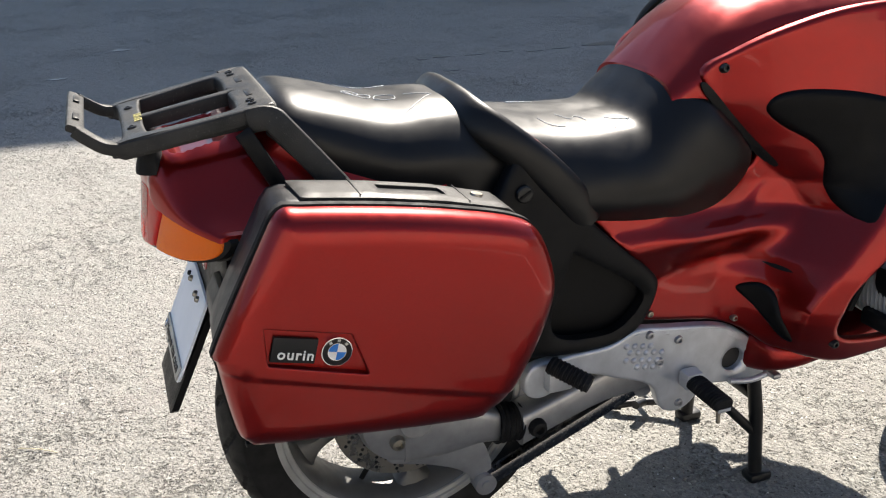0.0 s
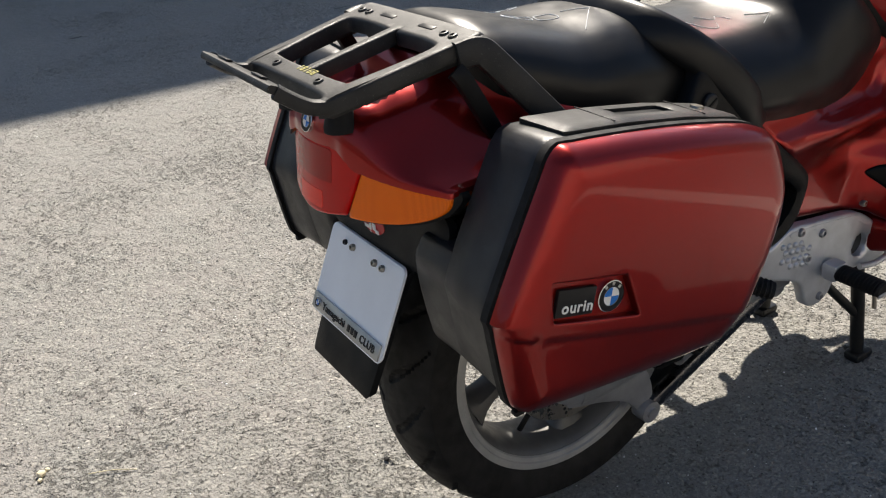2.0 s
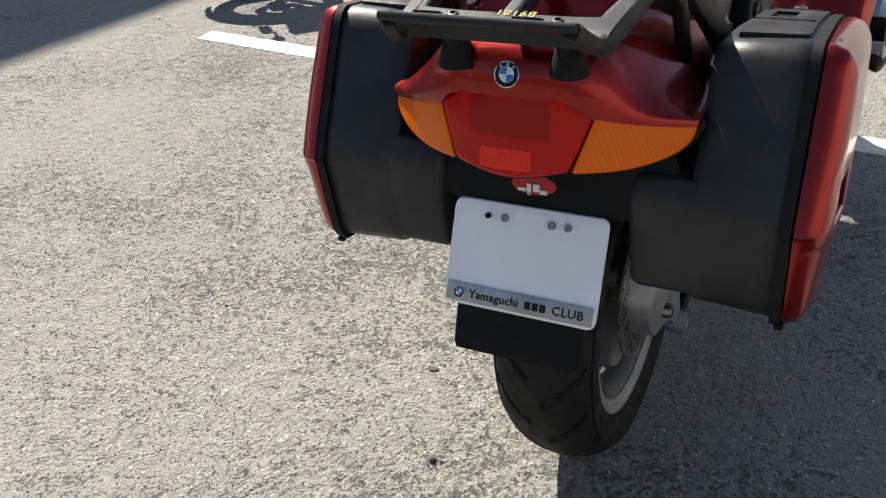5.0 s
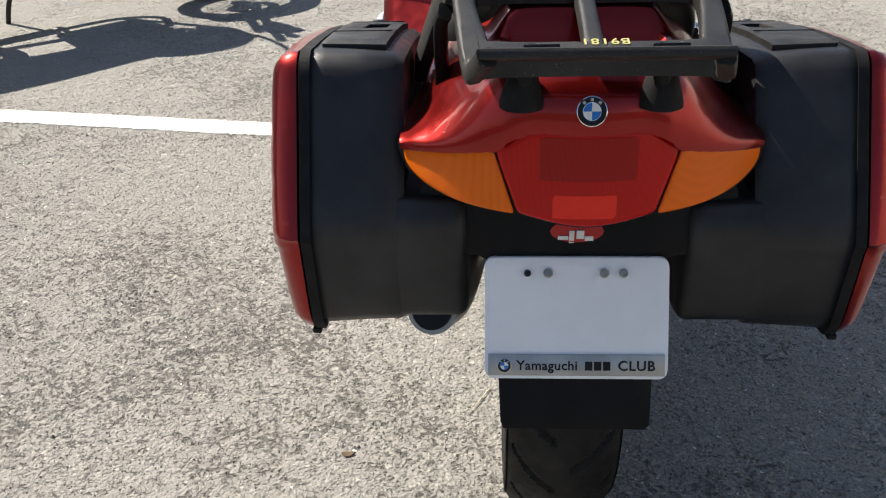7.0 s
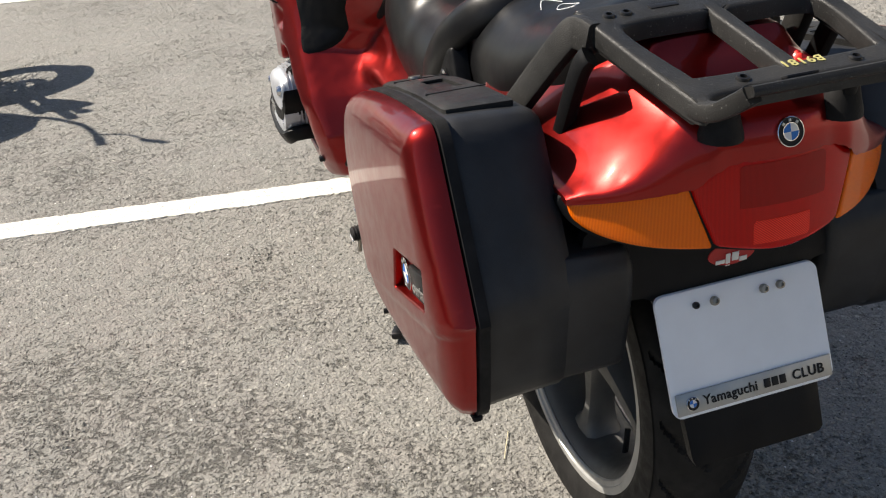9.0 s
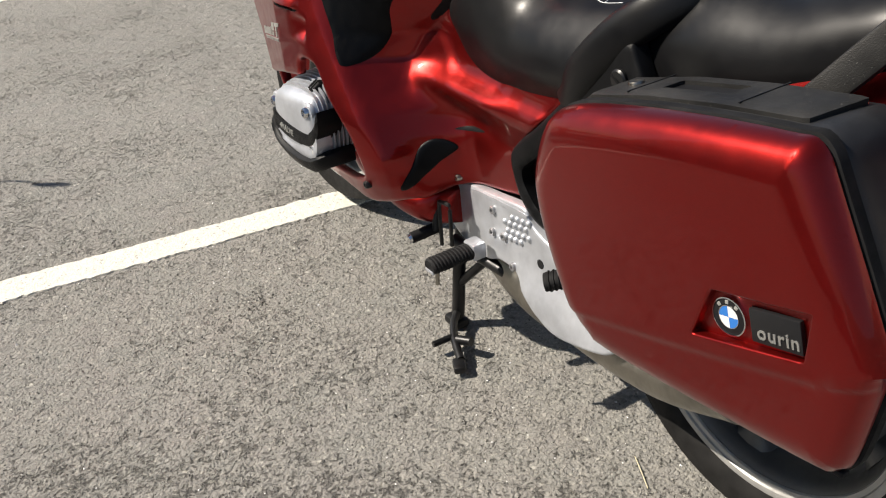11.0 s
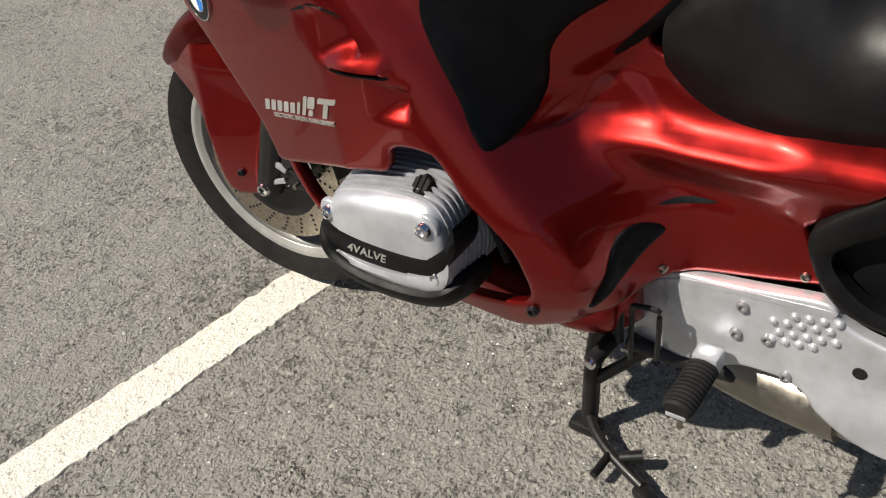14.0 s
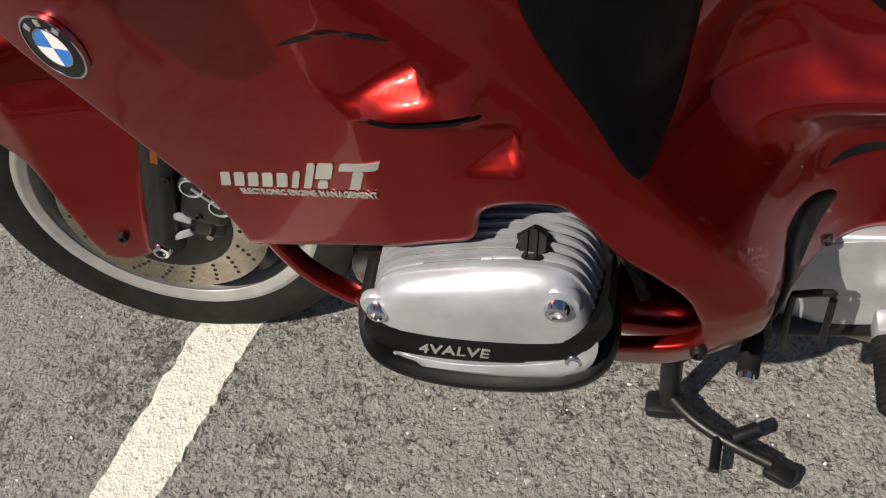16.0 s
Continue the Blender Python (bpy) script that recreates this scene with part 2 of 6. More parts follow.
def resample(pts, step, closed=True):
    p = np.array(pts, float)
    if closed:
        p = np.vstack([p, p[:1]])
    seg = np.hypot(*np.diff(p, axis=0).T)
    keep = np.r_[True, seg > 1e-7]
    p = p[keep]
    s = np.r_[0, np.cumsum(np.hypot(*np.diff(p, axis=0).T))]
    n = max(8, int(round(s[-1] / step)))
    at = np.linspace(0, s[-1], n, endpoint=not closed)
    return np.c_[np.interp(at, s, p[:, 0]), np.interp(at, s, p[:, 1])]


def inside(pts, poly):
    x, y = pts[:, 0][:, None], pts[:, 1][:, None]
    a, b = poly, np.roll(poly, -1, 0)
    cross = (a[:, 1] > y) != (b[:, 1] > y)
    with np.errstate(divide="ignore", invalid="ignore"):
        at = (b[:, 0] - a[:, 0]) * (y - a[:, 1]) / (b[:, 1] - a[:, 1]) + a[:, 0]
    return (cross & (x < at)).sum(1) % 2 == 1


def nearest(pts, poly):
    a, b = poly, np.roll(poly, -1, 0)
    d = b - a
    out = np.full(len(pts), 9.0)
    for i in range(len(a)):
        s = np.clip(((pts - a[i]) @ d[i]) / max(d[i] @ d[i], 1e-12), 0, 1)
        out = np.minimum(out, np.hypot(*(pts - a[i] - s[:, None] * d[i]).T))
    return out


def panel(outline, height, place, th=0.006, r=0.012, roll=0.006, step=0.012, holes=(), corner=6, back=None, hole_r=0.005):
    """A solid shell over a flat outline: height(u, v) lifts it, its edge rolls down by roll within r, place(u, v, h) sets it in the world."""
    from mathutils.geometry import delaunay_2d_cdt
    rings = [resample(curve(o, corner, True), step * 0.7) for o in (outline, *holes)]
    lo, hi = rings[0].min(0), rings[0].max(0)
    gu, gv = np.meshgrid(np.arange(lo[0], hi[0], step), np.arange(lo[1], hi[1], step))
    gu = gu + (np.arange(len(gu)) % 2)[:, None] * step / 2
    g = np.c_[gu.ravel(), gv.ravel()]
    ok = inside(g, rings[0])
    for ring in rings[1:]:
        ok &= ~inside(g, ring)
    g = g[ok]
    keep = np.full(len(g), True)
    loops = []
    for k, ring in enumerate(rings):
        rk = r if k == 0 else min(r, hole_r)
        wide = rk if rk > step * 0.6 else 0.0
        keep &= nearest(g, ring) > wide + step * 0.45
        if wide:
            d = np.roll(ring, -1, 0) - np.roll(ring, 1, 0)
            nrm = np.c_[-d[:, 1], d[:, 0]] / np.maximum(np.hypot(*d.T), 1e-9)[:, None]
            if inside(ring + nrm * 1e-4, ring).mean() < 0.5:
                nrm = -nrm
            for part_of in (0.13, 0.32, 0.56, 0.80, 1.0):
                away = wide * part_of
                q = ring + nrm * away * (1 if k == 0 else -1)
                good = inside(q, rings[0])
                for other in rings[1:]:
                    good &= ~inside(q, other)
                good &= np.min([nearest(q, o) for o in rings], axis=0) > away * 0.95
                loops.append(q[good])
    g = np.concatenate([g[keep]] + loops)
    pts, edges = [], []
    for ring in rings:
        k = len(pts)
        pts += [Vector(q) for q in ring]
        edges += [(k + i, k + (i + 1) % len(ring)) for i in range(len(ring))]
    pts += [Vector(q) for q in g]
    vs, _, fs, *_ = delaunay_2d_cdt(pts, edges, [], 0, 1e-6)
    va = np.array([v[:] for v in vs])
    cen = np.array([va[list(f)].mean(0) for f in fs])
    ok = inside(cen, rings[0])
    for ring in rings[1:]:
        ok &= ~inside(cen, ring)
    h = np.array([height(u, v) for u, v in va])
    for k, ring in enumerate(rings):
        rk, deep = (r, roll) if k == 0 else (min(r, hole_r), min(roll, hole_r))
        if rk > 0:
            e = np.clip(1 - nearest(va, ring) / rk, 0, 1)
            h = h - deep * (1 - np.sqrt(1 - e * e))
    bm = bmesh.new()
    top = [bm.verts.new(place(u, v, k)) for (u, v), k in zip(va, h)]
    low = [bm.verts.new(place(u, v, k - th if back is None else min(k - 0.002, back))) for (u, v), k in zip(va, h)]
    count = {}
    for f, good in zip(fs, ok):
        if good and len(f) == 3:
            bm.faces.new([top[i] for i in f])
            bm.faces.new([low[i] for i in reversed(f)])
            for i in range(3):
                key = (f[i], f[(i + 1) % 3])
                count[key] = count.get(key, 0) + 1
    for a, b in count:
        if (b, a) not in count:
            bm.faces.new((top[b], top[a], low[a], low[b]))
    bmesh.ops.delete(bm, geom=[v for v in bm.verts if not v.link_faces], context="VERTS")
    return bm


def side(sx):
    """Places a shell whose outline is (y, z) and whose height is the distance from the middle plane."""
    return lambda u, v, h: (sx * h, u, v)


def rear(u, v, h):
    return (u, -h, v)


def top(u, v, h):
    return (u, v, h)


def loft(rings, caps=True, closed=True):
    bm = bmesh.new()
    vs = [[bm.verts.new(p) for p in ring] for ring in rings]
    n = len(rings[0])
    for a, b in zip(vs, vs[1:]):
        for i in range(n if closed else n - 1):
            j = (i + 1) % n
            bm.faces.new((a[i], a[j], b[j], b[i]))
    if caps:
        bm.faces.new(vs[0][::-1])
        bm.faces.new(vs[-1])
    return bm


def sweep(path, section, up=(0, 0, 1), caps=True, closed=False, scale=None):
    p = [Vector(q) for q in path]
    rings = []
    for i, q in enumerate(p):
        if closed:
            t = p[(i + 1) % len(p)] - p[i - 1]
        else:
            t = p[min(i + 1, len(p) - 1)] - p[max(i - 1, 0)]
        t.normalize()
        s = t.cross(Vector(up))
        if s.length < 1e-4:
            s = t.cross(Vector((0, 1, 0.01)))
        s.normalize()
        w = s.cross(t)
        k = scale[i] if scale else 1
        rings.append([q + s * (a * k) + w * (b * k) for a, b in section])
    if closed:
        rings.append(rings[0])
        bm = loft(rings, False)
        bmesh.ops.remove_doubles(bm, verts=bm.verts, dist=1e-6)
        return bm
    return loft(rings, caps)


def disc_section(r, n=12, squash=1.0):
    return [(r * math.cos(i * math.tau / n), squash * r * math.sin(i * math.tau / n)) for i in range(n)]


def slab_section(w, h, r=0.003, n=3):
    out = []
    for k, (sx, sy) in enumerate(((1, 1), (-1, 1), (-1, -1), (1, -1))):
        for i in range(n):
            a = math.radians(90 * k + 90 * i / (n - 1))
            out.append((sx * (w / 2 - r) + r * math.cos(a), sy * (h / 2 - r) + r * math.sin(a)))
    return out


def tube(path, r, n=12, **more):
    return sweep(path, disc_section(r, n), **more)


def rod(a, b, r, n=16, r2=None):
    return sweep([a, b], disc_section(r, n), scale=[1, (r2 or r) / r])


def rbox(c, size, r=0.004, m=None, seg=2):
    bm = bmesh.new()
    bmesh.ops.create_cube(bm, size=1)
    bmesh.ops.scale(bm, vec=size, verts=bm.verts)
    bmesh.ops.bevel(bm, geom=bm.edges[:], offset=r, segments=seg, profile=0.5, affect="EDGES")
    if m is not None:
        bmesh.ops.transform(bm, matrix=m, verts=bm.verts)
    bmesh.ops.translate(bm, vec=c, verts=bm.verts)
    return bm


def lathe(profile, centre=(0, 0, 0), n=64, axis="x", closed=True, shape=None):
    """Turns (radius, along) round the axis through centre. shape(angle, index, radius): a changed radius."""
    rings = []
    for i in range(n):
        a = math.tau * i / n
        ring = []
        for k, (r, x) in enumerate(profile):
            r = shape(a, k, r) if shape else r
            c, s = r * math.cos(a), r * math.sin(a)
            v = (x, c, s) if axis == "x" else (c, x, s) if axis == "y" else (c, s, x)
            ring.append([v[j] + centre[j] for j in range(3)])
        rings.append(ring)
    rings.append(rings[0])
    bm = loft(rings, False, closed)
    bmesh.ops.remove_doubles(bm, verts=bm.verts, dist=1e-6)
    return bm


def join(*bms):
    out = bmesh.new()
    for b in bms:
        me = bpy.data.meshes.new("tmp")
        b.to_mesh(me)
        b.free()
        out.from_mesh(me)
        bpy.data.meshes.remove(me)
    return out


def half_rings(stations, n=5):
    """Closed cross-sections from half profiles, each (y, [(x, z), ...]) from the top middle to the bottom, mirrored."""
    rings = []
    for y, prof in stations:
        c = curve(prof, n)
        right = [(x, y, z) for x, z in c]
        rings.append(right + [(-x, yy, z) for x, yy, z in reversed(right) if x > 1e-5])
    return rings


def smooth_rings(rings, n=4):
    """Fills in cross-sections smoothly between those given."""
    arr = [np.array(r) for r in rings]
    return [q.tolist() for q in curve(arr, n)]


def lerp(x, xs, ys):
    return float(np.interp(x, xs, ys))


def ease(x):
    x = min(max(x, 0.0), 1.0)
    return x * x * (3 - 2 * x)


def bell(x, c, w):
    return math.exp(-((x - c) / w) ** 2)


def letters(text, size, m, mat, parent, name="lettering", depth=0.0006, space=1.0, label=""):
    c = bpy.data.curves.new(name, "FONT")
    c.body, c.size, c.extrude, c.space_character, c.resolution_u = text, size, depth, space, 3
    c.offset = size * 0.016
    c.align_x, c.align_y = "CENTER", "CENTER"
    tmp = new(name, c)
    me = bpy.data.meshes.new_from_object(tmp)
    bpy.data.objects.remove(tmp)
    bpy.data.curves.remove(c)
    me.transform(m)
    me.materials.clear()
    me.materials.append(mat)
    ob = new(name, me)
    ob.parent = under(parent)
    if label:
        ob["label"] = label
    return ob


def mixed(name, pieces, parent, label="", smooth=40):
    """One mesh from pairs of a bmesh and its material."""
    mats, out = [], bmesh.new()
    for bm, mat in pieces:
        bmesh.ops.recalc_face_normals(bm, faces=bm.faces)
        if mat not in mats:
            mats.append(mat)
        me = bpy.data.meshes.new("tmp")
        bm.to_mesh(me)
        bm.free()
        k = len(out.faces)
        out.from_mesh(me)
        out.faces.ensure_lookup_table()
        for f in out.faces[k:]:
            f.material_index = mats.index(mat)
        bpy.data.meshes.remove(me)
    me = bpy.data.meshes.new(name)
    out.to_mesh(me)
    out.free()
    for mat in mats:
        me.materials.append(mat)
    for p in me.polygons:
        p.use_smooth = True
    me.set_sharp_from_angle(angle=radians(smooth))
    ob = new(name, me)
    ob.parent = under(parent)
    if label:
        ob["label"] = label
    return ob


def roundel(m, r, parent, name="roundel"):
    """A round badge: dark ring with a bright rim, and four fields in blue and white. It lies in the plane z = 0 of m."""
    pieces = [(lathe([(0.0001, -0.002), (r, -0.002), (r, 0.0015), (r * 0.97, 0.002), (r * 0.62, 0.002), (0.0001, 0.002)], n=40, axis="z", closed=False), INK),
              (lathe([(r * 1.03, -0.002), (r * 1.03, 0.0025), (r * 0.965, 0.0028), (r * 0.965, -0.002)], n=40, axis="z"), CHROME),
              (lathe([(r * 0.62, 0.0), (r * 0.62, 0.0028), (r * 0.585, 0.0028), (r * 0.585, 0.0)], n=40, axis="z"), CHROME)]
    for k in range(4):
        a = [math.radians(90 * k + 10 * i) for i in range(10)]
        ring = [(0, 0)] + [(0.59 * r * math.cos(t), 0.59 * r * math.sin(t)) for t in a]
        pieces.append((loft([[(x, y, 0.0015) for x, y in ring], [(x, y, 0.0026) for x, y in ring]]), (WHITE, BLUE)[k % 2]))
    for k in (-1, 0, 1):
        bar = rbox((0, 0.79 * r, 0.0022), (r * 0.2, r * 0.2, 0.001), 0.0002)
        bmesh.ops.rotate(bar, cent=(0, 0, 0), matrix=Matrix.Rotation(radians(-42 * k), 3, "Z"), verts=bar.verts)
        pieces.append((bar, SILVERPRINT))
    for bm, _ in pieces:
        bmesh.ops.transform(bm, matrix=m, verts=bm.verts)
    return mixed(name, pieces, parent, "round enamel badge in blue, white and black")


def frame_of(origin, xdir, ydir):
    x = Vector(xdir).normalized()
    z = x.cross(Vector(ydir)).normalized()
    y = z.cross(x)
    return Matrix.Translation(origin) @ Matrix((x, y, z)).transposed().to_4x4()


def screw(at, out, r, parent, mat=None, name="screw"):
    """A domed socket screw at a place, its head towards out."""
    bm = lathe([(0.0001, 0.4 * r), (r * 0.45, 0.4 * r), (r * 0.5, 0.9 * r), (r * 0.8, 0.85 * r), (r, 0.4 * r), (r, -0.6 * r), (0.0001, -0.6 * r)], n=16, axis="z", closed=False)
    z = Vector(out).normalized()
    m = Matrix.Translation(at) @ z.to_track_quat("Z", "Y").to_matrix().to_4x4()
    bmesh.ops.transform(bm, matrix=m, verts=bm.verts)
    return part(name, bm, mat or CHROME, parent)


# ---- the ground ----
def ground():
    bm = bmesh.new()
    n = 60
    ticks = [math.copysign(abs(k / n) ** 3, k) * 600 for k in range(-n, n + 1)]
    vs = [[bm.verts.new((x, y, 0.0)) for x in ticks] for y in ticks]
    for j in range(2 * n):
        for i in range(2 * n):
            bm.faces.new((vs[j][i], vs[j][i + 1], vs[j + 1][i + 1], vs[j + 1][i]))
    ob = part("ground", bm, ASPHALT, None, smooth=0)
    return tagged(ob, "pale worn asphalt of a car park with bare stones", "ground", kind="structure")


def stripe(name, x0, x1, y_at, slope, width, label):
    """A painted line with ragged edges, a few millimetres proud of the asphalt."""
    rng = random.Random(5)
    bm = bmesh.new()
    n = int((x1 - x0) / 0.012)
    rows = []
    wa = wb = 0.0
    for i in range(n + 1):
        x = x0 + (x1 - x0) * i / n
        y = y_at + slope * x
        wa, wb = 0.6 * wa + rng.gauss(0, 0.0013), 0.6 * wb + rng.gauss(0, 0.0013)
        a, b = wa + rng.gauss(0, 0.0018), wb + rng.gauss(0, 0.0018)
        rows.append([bm.verts.new((x, y - width / 2 + a, 0.0005)), bm.verts.new((x, y - width / 2 + a + 0.002, 0.004)),
                     bm.verts.new((x, y + width / 2 + b - 0.002, 0.004)), bm.verts.new((x, y + width / 2 + b, 0.0005))])
    for p, q in zip(rows, rows[1:]):
        for k in range(3):
            bm.faces.new((p[k], p[k + 1], q[k + 1], q[k]))
    return tagged(part(name, bm, PAINT, None, smooth=0), label, "road marking", kind="structure")


ground()
stripe("parking_line", -2.48, 6.0, 1.489, -0.148, 0.118, "worn white parking line painted on asphalt")
stripe("parking_line_far", -2.6, 6.0, 5.13, -0.15, 0.12, "worn white parking line painted on asphalt")

# ---- the motorcycle ----
BIKE = group("motorcycle", None, "red touring motorcycle with panniers, parked on its centre stand", "motorcycle")


def ridge_y(z):
    return lerp(z, (0.36, 0.40, 0.44, 0.474, 0.50, 0.54, 0.58, 0.62, 0.661, 0.71, 0.749, 0.81, 0.90, 1.0), (0.70, 0.680, 0.660, 0.655, 0.659, 0.682, 0.708, 0.738, 0.769, 0.804, 0.829, 0.869, 0.925, 0.975))


def crease_y(z):
    """Where the inner bodywork, flaring outwards, meets the steep rear wall of the fairing."""
    return lerp(z, (0.36, 0.42, 0.47, 0.527, 0.574, 0.653, 0.70, 0.76, 0.85, 0.95, 1.05), (0.648, 0.640, 0.638, 0.648, 0.664, 0.718, 0.69, 0.62, 0.55, 0.54, 0.56))


def crease_x(z):
    return lerp(z, (0.38, 0.45, 0.527, 0.574, 0.653, 0.70, 0.76), (0.236, 0.238, 0.237, 0.234, 0.200, 0.168, 0.152))


def body_in(y, z):
    """Half width of the inner bodywork under the seat and round the tank."""
    x = lerp(z, (0.38, 0.44, 0.50, 0.545, 0.59, 0.607, 0.62, 0.632, 0.645, 0.66, 0.70, 0.78, 0.88, 0.96, 1.02), (0.162, 0.163, 0.162, 0.160, 0.177, 0.184, 0.186, 0.181, 0.171, 0.166, 0.158, 0.152, 0.146, 0.124, 0.08))
    x += 0.012 * bell(z, 0.626, 0.024) * ease((y - 0.40) / 0.10)
    x -= 0.014 * bell(z, 0.566, 0.020) * ease((y - 0.44) / 0.12)
    step = lerp(y, (0.44, 0.50, 0.57, 0.60, 0.62, 0.65, 0.67, 0.70), (0.632, 0.628, 0.630, 0.638, 0.650, 0.684, 0.708, 0.747))
    slope = lerp(y, (0.50, 0.57, 0.60, 0.63, 0.66, 0.70), (0.0, 0.2, 0.6, 1.2, 1.2, 1.1))
    away = (z - step) / math.hypot(1, slope)
    x -= 0.0065 * ease((away + 0.004) / 0.020) * ease((y - 0.44) / 0.05) * (1 - ease((away - 0.035) / 0.05))
    return x


def fairing_out(y, z):
    """Half width of the outer fairing skin, with its scooped air outlets."""
    x = 0.346 - 0.20 * max(0.0, y - 0.96) - 0.55 * max(0.0, y - 1.2) ** 2
    x -= 0.22 * max(0.0, 0.56 - z) + 0.9 * max(0.0, 0.46 - z) ** 2 + 0.16 * max(0.0, z - 0.85)
    x -= 0.028 * max(0.0, 1 - max(-0.02, y - ridge_y(z)) / 0.085) ** 2
    if 0.88 < y < 1.01 and 0.73 < z < 0.83:
        right = lerp(z, (0.755, 0.766, 0.78, 0.811), (0.896, 0.897, 0.900, 0.925))
        low = lerp(y, (0.895, 0.961, 1.0), (0.756, 0.745, 0.79))
        high = lerp(y, (0.90, 0.927, 0.958, 1.003), (0.782, 0.811, 0.82, 0.803))
        along = ease((1.0 - y) / 0.095)
        x -= 0.019 * along * ease((y - right) / 0.007) * ease((z - low) / (0.004 + 0.022 * along)) * (1 - ease((z - high + 0.007) / 0.007))
    if 0.855 < y < 0.97 and 0.742 < z < 0.772:
        x += 0.008 * ease((0.962 - y) / 0.04) * ease((y - 0.858) / 0.015) * ease((0.771 - z) / 0.024)
    if 0.836 < y < 0.915 and 0.675 < z < 0.745:
        along = ease((0.905 - y) / 0.06) * ease((y - 0.841) / 0.007)
        x -= 0.015 * along * ease((z - 0.684) / (0.004 + 0.02 * along)) * (1 - ease((z - 0.712 - 0.3 * (y - 0.845)) / 0.02))
    return x


def body_side(y, z):
    """Half width of the side: the inner bodywork, its flare, the rear wall of the fairing and the outer skin."""
    a, b = crease_y(z), max(ridge_y(z), crease_y(z) + 0.012)
    flare = max(0.0, 1 - max(0.0, a - y) / 0.085) ** 2.2
    base = body_in(min(y, a), z)
    inner = base + max(0.0, crease_x(z) - base) * flare
    if y > a:
        s = (y - a) / (b - a)
        inner += (fairing_out(b, z) - inner) * (0.85 * s + 0.15 * s * s if s < 1 else 0.85 + 0.15 + 1.15 * (s - 1))
    outer = fairing_out(y, z)
    h = min(1.0, max(0.0, 0.5 + 0.5 * (outer - inner) / 0.004))
    return outer * (1 - h) + inner * h - 0.004 * h * (1 - h)


SKIN_OUT = [(0.40, 0.470), (0.40, 0.470), (0.46, 0.457), (0.596, 0.432), (0.625, 0.418), (0.645, 0.405), (0.668, 0.402), (0.700, 0.392), (0.745, 0.382), (0.80, 0.384), (0.90, 0.395), (0.98, 0.414), (1.05, 0.455), (1.03, 0.47), (0.96, 0.435), (0.85, 0.425),
            (0.750, 0.437), (0.716, 0.462), (0.722, 0.520), (0.744, 0.560), (0.779, 0.595), (0.802, 0.630), (0.822, 0.651), (0.855, 0.654), (0.880, 0.644), (0.889, 0.618), (0.900, 0.609), (0.925, 0.605), (0.986, 0.592), (1.10, 0.560),
            (1.128, 0.556), (1.133, 0.570), (1.152, 0.612), (1.186, 0.655), (1.238, 0.714), (1.293, 0.768), (1.34, 0.85), (1.40, 0.93), (1.33, 1.0), (1.20, 1.04), (1.05, 1.03), (0.96, 1.025), (0.90, 1.015), (0.76, 1.0), (0.665, 0.975),
            (0.575, 0.937), (0.515, 0.890), (0.585, 0.80), (0.635, 0.745), (0.60, 0.71), (0.546, 0.685), (0.37, 0.70), (0.30, 0.715), (0.255, 0.73), (0.255, 0.73), (0.42, 0.56), (0.44, 0.535)]
PAD_OUT = [(0.838, 0.812), (0.827, 0.775), (0.798, 0.716), (0.775, 0.672), (0.756, 0.651), (0.737, 0.672), (0.726, 0.718), (0.720, 0.749), (0.698, 0.777), (0.650, 0.806), (0.622, 0.834), (0.634, 0.858), (0.68, 0.868), (0.76, 0.863), (0.828, 0.843)]


